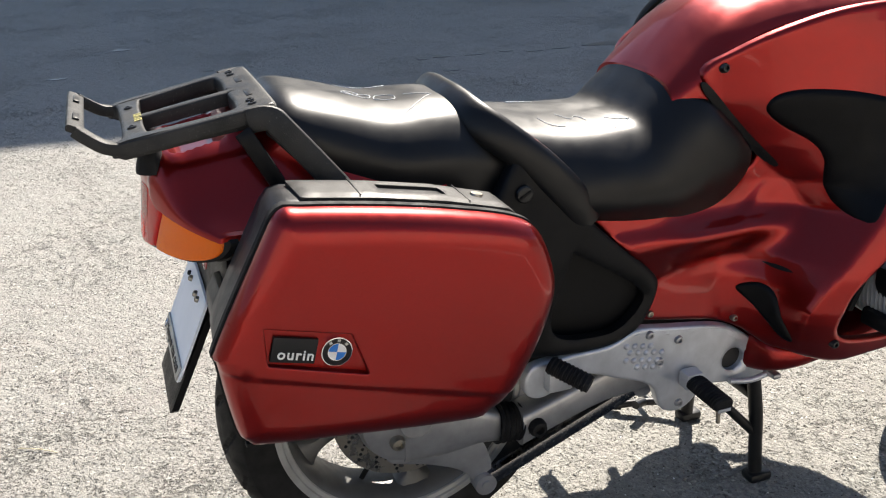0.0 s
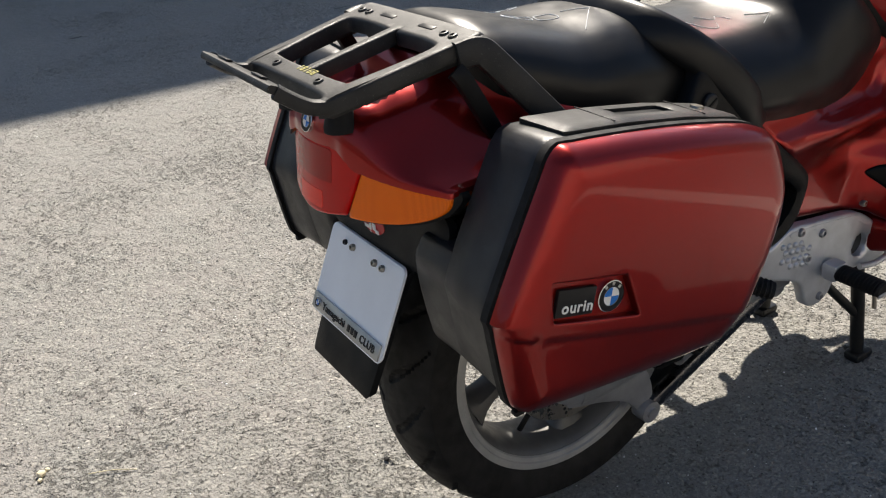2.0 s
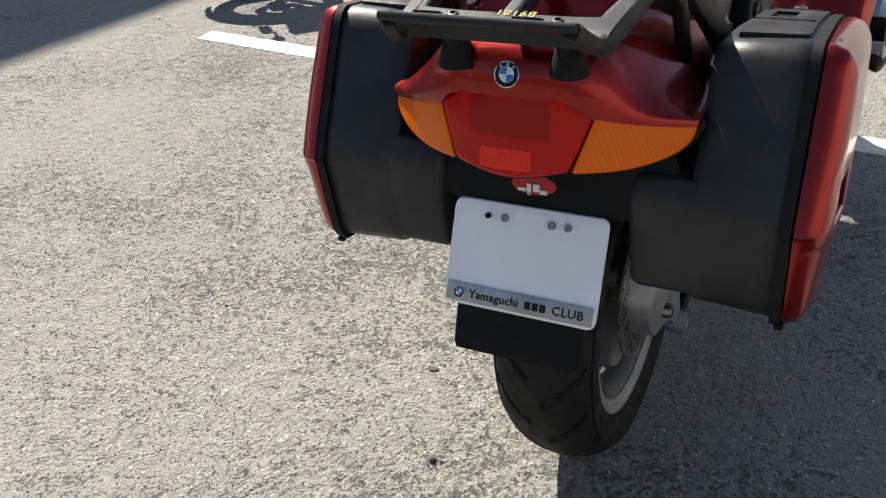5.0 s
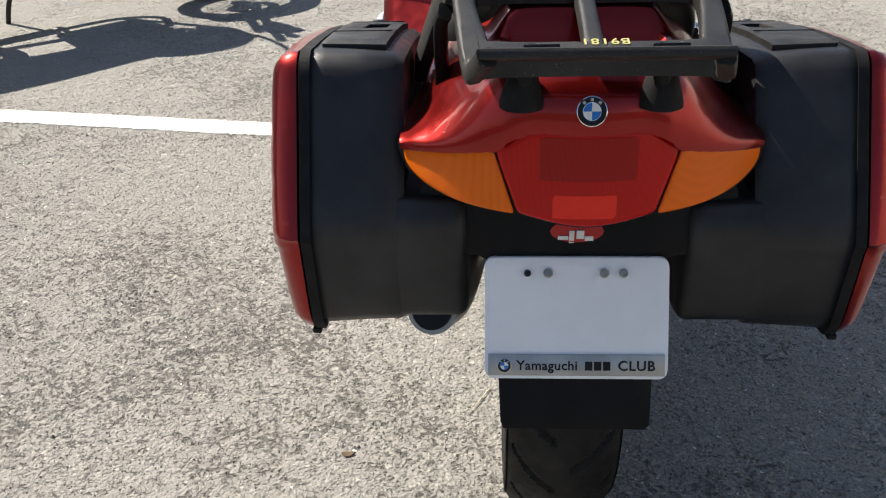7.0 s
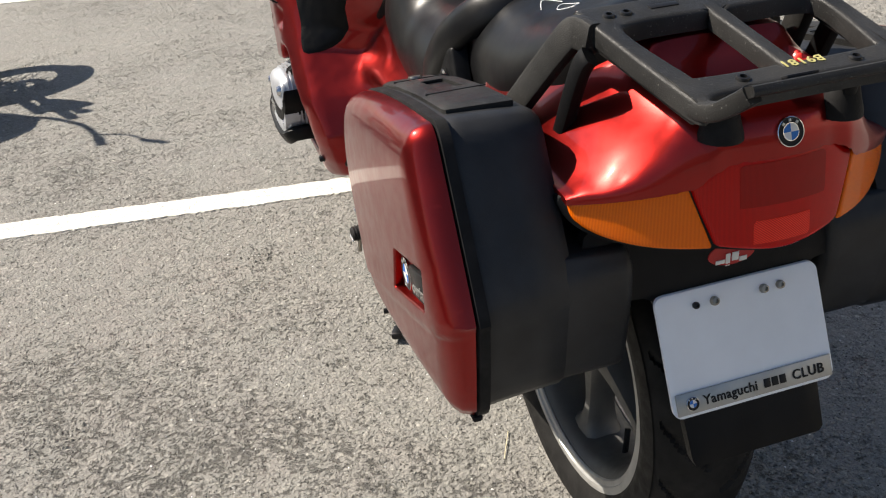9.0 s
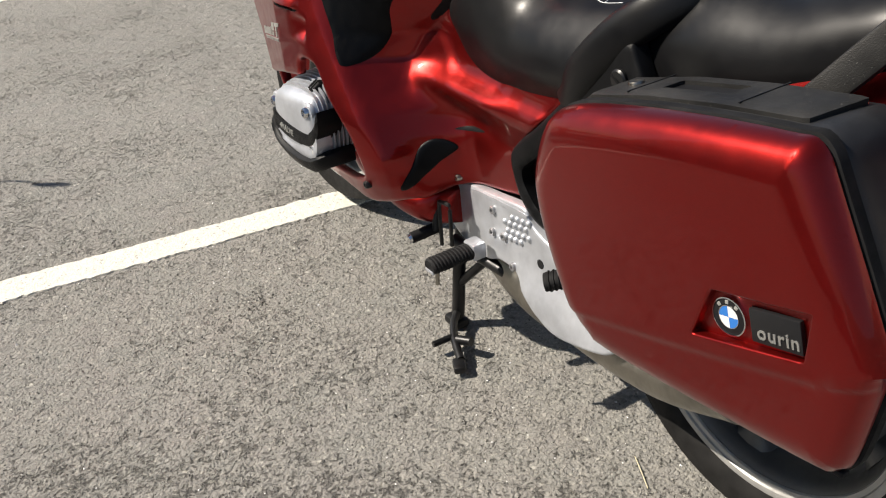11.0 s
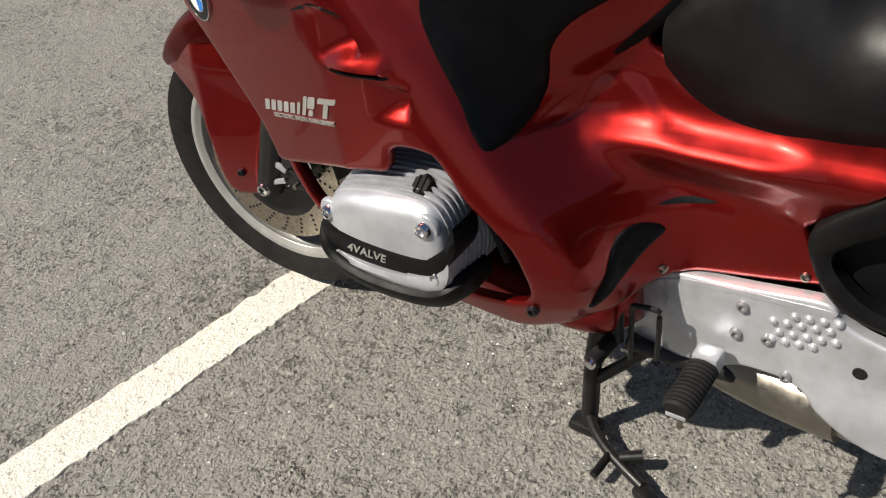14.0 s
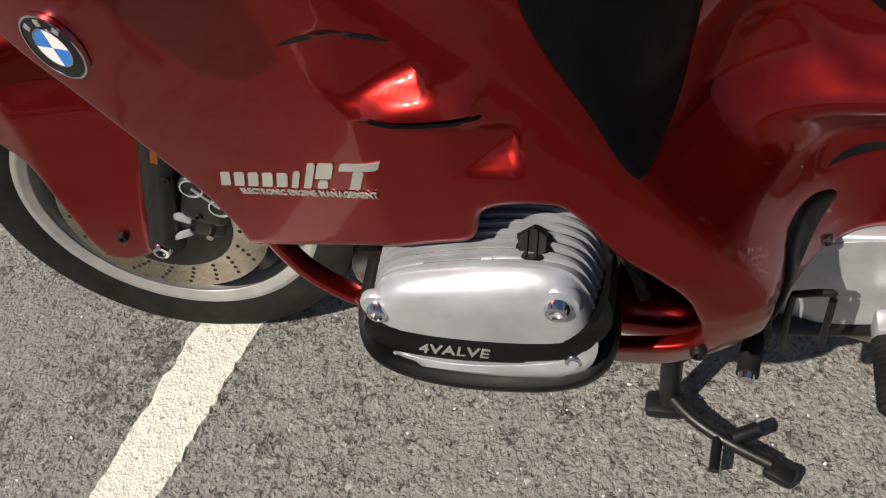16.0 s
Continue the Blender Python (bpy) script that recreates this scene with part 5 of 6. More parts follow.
    part("lamp_housing", panel(back, lambda u, v: yl(u) - 0.028, rear, 0.05, 0.006, 0.003, 0.02), BLACK, lamp)
    # black outline added for the shaded gap under the cowl's edge
    gap_shade = [(0.0, 0.7975), (0.064, 0.7975), (0.074, 0.791), (0.088, 0.780), (0.100, 0.7735), (0.15, 0.760), (0.203, 0.747), (0.199, 0.722), (0.18, 0.708), (0.15, 0.7005), (0.10, 0.6975), (0.073, 0.6985), (0.0, 0.6895)]
    gap_shade = gap_shade + [(-u, v) for u, v in gap_shade[-2:0:-1]]
    part("gap_shade", panel(gap_shade, lambda u, v: yl(u) - 0.14 * (v - 0.745) - 0.0075, rear, 0.012, 0.002, 0.001, 0.01), BLACK, lamp, "black outline painting the shaded gap round the lenses")
    # number plate carrier, plate and flap
    c = group("plate_carrier", BIKE, "black mudguard with a blank white number plate")
    tilt = lambda v: 0.322 - 0.462 * (v - 0.612)
    guard = [(-0.16, 0.705), (0.16, 0.705), (0.15, 0.62), (0.10, 0.60), (0.092, 0.50), (0.088, 0.420), (0.088, 0.420), (-0.088, 0.420), (-0.088, 0.420), (-0.092, 0.50), (-0.10, 0.60), (-0.15, 0.62)]
    part("mudguard", panel(guard, lambda u, v: tilt(v) - 0.010 if v < 0.60 else 0.3175 - 0.25 * (v - 0.60), rear, 0.012, 0.006, 0.003, 0.016), BLACK, c, "black plastic mudguard and flap")
    pl = [(-0.107, 0.612), (-0.107, 0.483), (0.107, 0.483), (0.107, 0.612)]
    rr = 0.010
    corners = []
    for (cx, cz), a0 in (((0.107 - rr, 0.612 - rr), 0), ((-0.107 + rr, 0.612 - rr), 90), ((-0.107 + rr, 0.482 + rr), 180), ((0.107 - rr, 0.482 + rr), 270)):
        corners += [(cx + rr * math.cos(radians(a0 + k)), cz + rr * math.sin(radians(a0 + k))) for k in (0, 30, 60, 90)]
    plate = part("number_plate", panel([tuple(q) for q in resample(np.array(corners), 0.004)], lambda u, v: tilt(v), rear, 0.004, 0.003, 0.0012, 0.005, corner=3), PLATE, c, "blank white number plate with a lettered strip")
    m = lambda u, v, h=0.0: frame_of((u, -(tilt(v) + h), v), (1, 0, 0), (0, 0.462, 1))
    sb = rbox((0, 0, 0), (0.206, 0.0255, 0.003), 0.001)
    bmesh.ops.transform(sb, matrix=m(0, 0.4985, 0.0018), verts=sb.verts)
    strip = part("name_strip", sb, STRIP, plate, "brushed metal strip with club lettering")
    roundel(m(-0.084, 0.4985, 0.003), 0.0078, strip)
    letters("Yamaguchi", 0.0158, m(-0.034, 0.4985, 0.0038), INK, strip, space=1.05)
    for k in range(3):
        bm = rbox((0, 0, 0), (0.0085, 0.0105, 0.0012), 0.0003)
        bmesh.ops.transform(bm, matrix=m(0.0145 + 0.0105 * k, 0.4985, 0.0036), verts=bm.verts)
        part("dark_bar", bm, INK, strip)
    letters("CLUB", 0.0165, m(0.070, 0.4985, 0.0038), INK, strip, space=1.1)
    n = Vector((0, -1, 0.462))
    for u, mt, q in ((-0.057, DARK, 0.0042), (-0.033, STEEL, 0.0055), (0.032, STEEL, 0.0055), (0.054, STEEL, 0.0052)):
        screw((u, -(tilt(0.5965) + 0.001), 0.5965), n, q, plate, mt)
    st = [(0.031 * math.cos(t), 0.640 + 0.0125 * math.sin(t)) for t in np.linspace(0, math.tau, 14, endpoint=False)]
    red_sticker = Mat("red_sticker", (0.45, 0.012, 0.012), 0.3).m
    gf = lambda u, v: 0.3175 - 0.25 * (v - 0.60) + 0.001
    sticker = part("sticker", panel(st, gf, rear, 0.001, 0, 0, 0.006), red_sticker, c, "oval red sticker with pale shapes")
    for u, v, w, h in ((-0.006, 0.634, 0.006, 0.016), (0.004, 0.636, 0.009, 0.012), (0.014, 0.632, 0.010, 0.006), (-0.016, 0.633, 0.012, 0.005)):
        part("pale_shape", rbox((u, -gf(u, v) - 0.0006, v), (w, 0.0012, h), 0.0004), WHITE, sticker)


def rack():
    k = group("luggage_rack", BIKE, "weathered grey-black luggage rack")
    zt = lambda x, y: lerp(y, (-0.41, -0.20), (0.882, 0.921))
    outer = [(-0.142, -0.198), (-0.12, -0.192), (0.12, -0.192), (0.142, -0.198), (0.144, -0.215), (0.127, -0.400), (0.110, -0.412), (0.090, -0.402), (-0.090, -0.402), (-0.110, -0.412), (-0.127, -0.400), (-0.144, -0.215)]
    holes = []
    for sx in (-1, 1):
        holes.append([(sx * 0.010, -0.362), (sx * 0.010, -0.25), (sx * 0.016, -0.244), (sx * 0.096, -0.244), (sx * 0.117, -0.262), (sx * 0.104, -0.355), (sx * 0.094, -0.368), (sx * 0.016, -0.370)])
    deck = part("deck", panel(outer, zt, top, 0.017, 0.006, 0.004, 0.007, holes, 4, None, 0.007), RACK, k, "weathered rack deck with a middle rib")
    for sx in (-1, 1):
        c = curve([(sx * 0.119, -0.398, 0.871), (sx * 0.115, -0.425, 0.876), (sx * 0.108, -0.448, 0.891), (sx * 0.104, -0.460, 0.901)], 5)
        part("lip_arm", sweep(c, slab_section(0.017, 0.018, 0.004)), RACK, k)
        c = curve([(sx * 0.141, -0.235, 0.898), (sx * 0.146, -0.205, 0.900), (sx * 0.156, -0.185, 0.880), (sx * 0.186, -0.115, 0.792), (sx * 0.19, -0.10, 0.77)], 5)
        part("side_rail", sweep(c, slab_section(0.017, 0.036, 0.005), up=(0, 0.6, 0.8)), RACK, k)
        c = curve([(sx * 0.150, -0.245, 0.885), (sx * 0.156, -0.235, 0.868), (sx * 0.158, -0.200, 0.80), (sx * 0.160, -0.18, 0.755)], 5)
        part("strut", sweep(c, slab_section(0.016, 0.024, 0.005), up=(0, 0.9, 0.4)), BLACK, k)
        rail = [(-0.408, 0.860), (-0.408, 0.882), (-0.30, 0.9015), (-0.21, 0.9185), (-0.195, 0.914), (-0.205, 0.893), (-0.30, 0.876), (-0.395, 0.859)]
        f = lambda y, z: lerp(y, (-0.41, -0.20), (0.1265, 0.1450))
        part("rail_flange", panel(rail, f, side(sx), 0.014, 0.005, 0.003, 0.012), RACK, k)
        post = part("post", rod((sx * 0.068, -0.374, 0.835), (sx * 0.067, -0.382, 0.874), 0.0085), RUBBER, k)
        part("post_boot", lathe([(0.0001, 0.024), (0.011, 0.024), (0.0155, 0.018), (0.019, 0.004), (0.0225, -0.008), (0.023, -0.014), (0.0001, -0.014)], (sx * 0.069, -0.368, 0.836), 20, "z", False), RUBBER, post)
        for x, y in ((0.062, -0.386), (0.097, -0.222), (0.117, -0.222)):
            screw((sx * x, y, zt(0, y) - 0.0035), (0, -0.2, 1), 0.0072, deck, DARK)
        part("strap_slot", rbox((sx * 0.05, -0.218, zt(0, -0.218) + 0.0002), (0.034, 0.009, 0.002), 0.0008, pose(0, 0, 0, 12)), INK, deck)
    b = part("rear_bar", sweep([(-0.110, -0.460, 0.903), (0.110, -0.460, 0.903)], slab_section(0.024, 0.010, 0.0035), up=(0, 0.42, 0.9)), RACK, k)
    for sx in (-1, 1):
        part("strap_slot", rbox((sx * 0.056, -0.4575, 0.9095), (0.032, 0.009, 0.003), 0.001, pose(0, 0, 0, -25)), INK, b)
    # a crayon code on the rear cross bar, written to be read from the front
    y = -0.3755
    letters("B9181", 0.0165, frame_of((0.010, y, zt(0, y) + 0.0006), (-1, 0, 0), (0, -1, -0.186)), YELLOW, deck, "crayon_code", 0.0003, 1.15, "yellow crayon code")


def cylinder(sx):
    """A boxer cylinder: a cast body with fins across its top and rear, the smooth cover, a black band and a lower lip."""
    c = group("cylinder_head", BIKE, "silver finned boxer cylinder head with a black band")
    rim = [(0.792, 0.562), (0.786, 0.52), (0.798, 0.475), (0.83, 0.457), (0.93, 0.452), (0.985, 0.462), (1.002, 0.50), (0.998, 0.550), (0.972, 0.588), (0.92, 0.606), (0.85, 0.612), (0.808, 0.598)]
    face = [(0.806, 0.566), (0.800, 0.525), (0.808, 0.480), (0.835, 0.462), (0.93, 0.456), (0.98, 0.466), (0.996, 0.505), (0.993, 0.545), (0.970, 0.571), (0.92, 0.585), (0.86, 0.593), (0.822, 0.588)]
    dome = lambda y, z: 0.376 - 0.5 * (y - 0.90) ** 2 - 7.0 * max(0.0, z - 0.55) ** 2
    cover = part("valve_cover", panel(face, dome, side(sx), 0.040, 0.022, 0.017, 0.005), ALU, c, "silver cast valve cover")
    for k in range(16):
        x = 0.3530 - 0.0084 * k
        s = 1 - (1 - min(1.0, (k + 1) / 10)) ** 2
        fin = [(f[0] + (r[0] - f[0]) * s, f[1] + (r[1] - f[1]) * s) for f, r in zip(face, rim)]
        part("fin", panel(fin, lambda y, z: x, side(sx), 0.0034, 0.0014, 0.0010, 0.012), ALU, c)
        core_out = scaled(fin, 0.945, (0.90, 0.525))
        part("head_casting", panel(core_out, lambda y, z: x - 0.004, side(sx), 0.0070, 0.0, 0.0, 0.03), SPOKE, c)
    part("barrel", panel(scaled(rim, 0.9, (0.90, 0.525)), lambda y, z: 0.235, side(sx), 0.09, 0.0, 0.0, 0.03), DARK, c)
    band = [(0.785, 0.572), (0.796, 0.545), (0.82, 0.524), (0.85, 0.517), (0.93, 0.518), (1.0, 0.524), (1.004, 0.496), (0.99, 0.485), (0.93, 0.480), (0.85, 0.486), (0.81, 0.500), (0.784, 0.538)]
    part("black_band", panel(band, lambda y, z: dome(y, z) + 0.0022, side(sx), 0.05, 0.004, 0.003, 0.008), BLACK, c, "black band with pale lettering")
    lip = [(0.796, 0.520), (0.82, 0.494), (0.86, 0.482), (0.93, 0.475), (0.996, 0.482), (0.985, 0.470), (0.93, 0.462), (0.84, 0.464), (0.806, 0.480)]
    part("lower_lip", panel(lip, lambda y, z: dome(y, z) + 0.0032, side(sx), 0.03, 0.004, 0.003, 0.008), ALU, c, "silver lip under the band")
    y0 = 0.922
    slant = Matrix(((1, 0.3, 0, 0), (0, 1, 0, 0), (0, 0, 1, 0), (0, 0, 0, 1)))
    letters("4VALVE", 0.0185, frame_of((sx * (dome(y0, 0.50) + 0.0034), y0, 0.5015), (0, sx, -0.02), (0, 0, 1)) @ slant, SILVERPRINT, c, space=1.05)
    for y, z, q in ((0.826, 0.561, 0.0115), (0.818, 0.490, 0.010), (0.986, 0.541, 0.0105)):
        n = lathe([(q * 0.9, 0.002), (q * 1.55, 0.002), (q * 1.75, -0.001), (q * 1.75, -0.006), (q * 0.9, -0.006)], n=24, axis="x")
        bmesh.ops.transform(n, matrix=pose(sx * (dome(y, z) - 0.008), y, z, 0, 0, 0 if sx > 0 else 180), verts=n.verts)
        part("bolt_boss", n, ALU, cover)
        screw((sx * (dome(y, z) - 0.006), y, z), (sx, 0, 0), q, cover, CHROME, "cover_bolt")
    bm = lathe([(0.0001, 0.013), (0.0125, 0.013), (0.0165, 0.009), (0.0175, 0.0), (0.0175, -0.012), (0.0001, -0.012)], n=6, axis="z", closed=False)
    bm = join(bm, rbox((0, 0.005, 0.0135), (0.022, 0.003, 0.003), 0.001), rbox((0, -0.003, 0.0135), (0.022, 0.003, 0.003), 0.001))
    bmesh.ops.transform(bm, matrix=pose(sx * 0.330, 0.846, 0.592, 0, 32 * sx), verts=bm.verts)
    part("oil_cap", bm, RUBBER, c, "black six-sided oil filler cap")
    path = curve([(sx * 0.30, 1.008, 0.52), (sx * 0.352, 1.008, 0.498), (sx * 0.368, 0.992, 0.466), (sx * 0.371, 0.93, 0.448), (sx * 0.367, 0.84, 0.450), (sx * 0.354, 0.800, 0.468), (sx * 0.30, 0.795, 0.47)], 5)
    part("guard", sweep(path, slab_section(0.022, 0.034, 0.009), up=(sx * 0.5, 0, 1)), BLACK, c, "black plastic cylinder guard")
    part("intake", tube(curve([(sx * 0.20, 0.81, 0.55), (sx * 0.20, 0.77, 0.56), (sx * 0.15, 0.70, 0.55)], 4), 0.026), RUBBER, c)
    part("exhaust_pipe", tube(curve([(sx * 0.26, 0.97, 0.47), (sx * 0.25, 1.05, 0.45), (sx * 0.18, 1.06, 0.40), (sx * 0.14, 0.98, 0.36)], 4), 0.020), STEEL, c)
    part("hose", tube(curve([(sx * 0.29, 0.80, 0.56), (sx * 0.30, 0.775, 0.54), (sx * 0.29, 0.765, 0.48)], 4), 0.006, 8), RUBBER, c)


def muffler():
    m = part("muffler", sweep(curve([(-0.13, 0.44, 0.265), (-0.138, 0.38, 0.264), (-0.150, 0.25, 0.270), (-0.168, 0.08, 0.306), (-0.188, -0.06, 0.374)], 5), disc_section(0.038, 24)), STEEL, BIKE, "stained steel silencer")
    part("end_cap", sweep([(-0.186, -0.05, 0.370), (-0.190, -0.078, 0.383)], disc_section(0.039, 24)), STEEL, m)
    # black disc paints the shade inside the mouth; the tube is closed
    part("outlet", rod((-0.1893, -0.0755, 0.3818), (-0.1908, -0.0808, 0.3850), 0.032, 24), INK, m, "black disc for the shaded inside of the silencer mouth")
    part("collector", sweep(curve([(-0.09, 0.60, 0.26), (-0.115, 0.50, 0.258), (-0.13, 0.42, 0.262), (-0.136, 0.37, 0.266)], 4), disc_section(0.050, 24)), STEEL, m)


def front():
    fy, fz = 1.470, 0.307
    w = wheel("front_wheel", fy, fz, 0.290, 0.114, 0.2195, "silver cast front wheel with a road tyre", 22)
    for sx in (-1, 1):
        brake_disc(w, sx * 0.066, fy, fz, 0.153, 0.10)
        leg = part("fork_leg", tube([(sx * 0.103, fy - 0.015, fz - 0.01), (sx * 0.103, fy - 0.16, 0.66), (sx * 0.10, fy - 0.27, 0.95)], 0.027), DARK, BIKE, "black telescopic fork leg")
        part("reflex_sticker", rbox((sx * 0.128, fy - 0.095, 0.49), (0.004, 0.010, 0.045), 0.001, pose(0, 0, 0, 24)), DEEPAMBER, leg)
        cal = part("brake_caliper", join(rbox((sx * 0.100, fy - 0.125, fz + 0.090), (0.05, 0.070, 0.12), 0.018, pose(0, 0, 0, 32), 3), rbox((sx * 0.098, fy - 0.085, fz + 0.03), (0.035, 0.07, 0.04), 0.008, pose(0, 0, 0, 20))), DARK, BIKE, "black four-piston brake caliper")
        for y, z in ((fy - 0.113, fz + 0.113), (fy - 0.137, fz + 0.074)):
            part("piston_cap", lathe([(0.0001, 0.002), (0.0165, 0.002), (0.0185, 0.0), (0.0185, -0.01)], (sx * 0.124, y, z), 24, "x", False) if sx > 0 else
                 lathe([(0.0001, -0.002), (0.0165, -0.002), (0.0185, 0.0), (0.0185, 0.01)], (sx * 0.124, y, z), 24, "x", False), DARK, cal)
            part("cap_ring", lathe([(0.0135, -0.0026), (0.0155, -0.0026), (0.0155, 0.0026), (0.0135, 0.0026)], (sx * 0.1255, y, z), 24), ALU, cal)
        for y, z, wide, high, lean in ((fy - 0.070, fz + 0.055, 0.030, 0.016, 30), (fy - 0.055, fz + 0.020, 0.040, 0.012, -15)):
            part("caliper_bridge", rbox((sx * 0.119, y, z), (0.006, wide, high), 0.003, pose(0, 0, 0, lean)), ALU, cal, "bright bridge casting")
        for y, z in ((fy - 0.150, fz + 0.125), (fy - 0.100, fz + 0.060), (fy - 0.160, fz + 0.055), (fy - 0.085, fz + 0.130)):
            screw((sx * 0.123, y, z), (sx, 0, 0), 0.006, cal, DARK, "caliper_bolt")
        part("link_bar", rod((sx * 0.1262, fy - 0.113, fz + 0.113), (sx * 0.1262, fy - 0.137, fz + 0.074), 0.0022, 8), ALU, cal)
        part("brake_hose", tube(curve([(sx * 0.112, fy - 0.16, fz + 0.13), (sx * 0.118, fy - 0.21, fz + 0.20), (sx * 0.10, fy - 0.22, fz + 0.33)], 4), 0.0055, 8), RUBBER, cal)
        part("bleed_nipple", rod((sx * 0.112, fy - 0.10, fz + 0.02), (sx * 0.128, fy - 0.10, fz + 0.02), 0.005), STEEL, cal)
        screw((sx * 0.122, fy - 0.02, fz - 0.0), (sx, 0, 0), 0.014, leg, CHROME, "axle_clamp_bolt")
    # mudguard: an arch over the wheel with deep sides
    fy, fz = 1.500, 0.2905
    fd = group("front_mudguard", BIKE, "glossy red front mudguard")
    rings = []
    for k in range(15):
        a = radians(44 + 82 * k / 14)
        rr = lerp(44 + 82 * k / 14, (44, 52, 66, 87, 108, 126), (0.298, 0.308, 0.327, 0.366, 0.382, 0.385))
        wd = lerp(k, (0, 1, 3, 6, 14), (0.034, 0.056, 0.078, 0.094, 0.100))
        drop = lerp(k, (0, 3, 14), (0.012, 0.05, 0.10))
        ring = []
        for x, d in ((-1.0, 1.0), (-1.0, 0.55), (-0.93, 0.22), (-0.7, 0.06), (-0.35, 0.0), (0, -0.02), (0.35, 0.0), (0.7, 0.06), (0.93, 0.22), (1.0, 0.55), (1.0, 1.0)):
            q = rr - drop * d
            ring.append((wd * x, fy + q * math.cos(a), fz + q * math.sin(a)))
        rings.append(ring)
    rings = smooth_rings([[c for c in curve(r, 3)] for r in rings], 2)
    bm = loft(rings, False, False)
    bmesh.ops.solidify(bm, geom=bm.faces[:], thickness=0.004)
    part("arch", bm, RED, fd)
    skirt = [(1.688, 0.515), (1.655, 0.492), (1.600, 0.468), (1.578, 0.445), (1.558, 0.38), (1.552, 0.282), (1.484, 0.282), (1.455, 0.34), (1.415, 0.44), (1.36, 0.54), (1.38, 0.60), (1.46, 0.63), (1.55, 0.61), (1.64, 0.560)]
    f = lambda y, z: 0.104 + 0.020 * bell(z, 0.36, 0.10) - 0.42 * max(0.0, y - 1.56) - 0.25 * max(0.0, z - 0.54)
    for sx in (-1, 1):
        s = part("skirt", panel(skirt, f, side(sx), 0.005, 0.012, 0.006, 0.011), RED, fd)
        screw((sx * (f(1.497, 0.335) + 0.001), 1.497, 0.335), (sx, 0, 0), 0.008, s, DARK)


core()
tank()
for sx in (-1, 1):
    bodywork(sx)
    mirrors(sx)
    under_seat(sx)
    foot_plate(sx)
    pannier(sx)
    cylinder(sx)
seats()
rw = wheel("rear_wheel", 0.0, 0.335, 0.324, 0.160, 0.2365, "silver cast rear wheel with a worn road tyre", 20, phase=-1.45)
brake_disc(rw, 0.072, 0.0, 0.335, 0.138, 0.09)
drive()
stand()
tail()
rack()
muffler()
front()
for ob in BIKE.children:
    if ob.name.split(".")[0] in ("pannier", "plate_carrier", "rear_lamp", "tail_cowl"):
        ob.location.z += 0.005
# the front wheel is turned a little to the left
STEER = pose(0, 1.46, 0) @ pose(0, 0, 0, 0, 0, 6.5) @ pose(0, -1.46, 0)
for ob in BIKE.children:
    if ob.name.split(".")[0] in ("front_wheel", "fork_leg", "brake_caliper", "front_mudguard"):
        ob.matrix_local = STEER @ ob.matrix_local


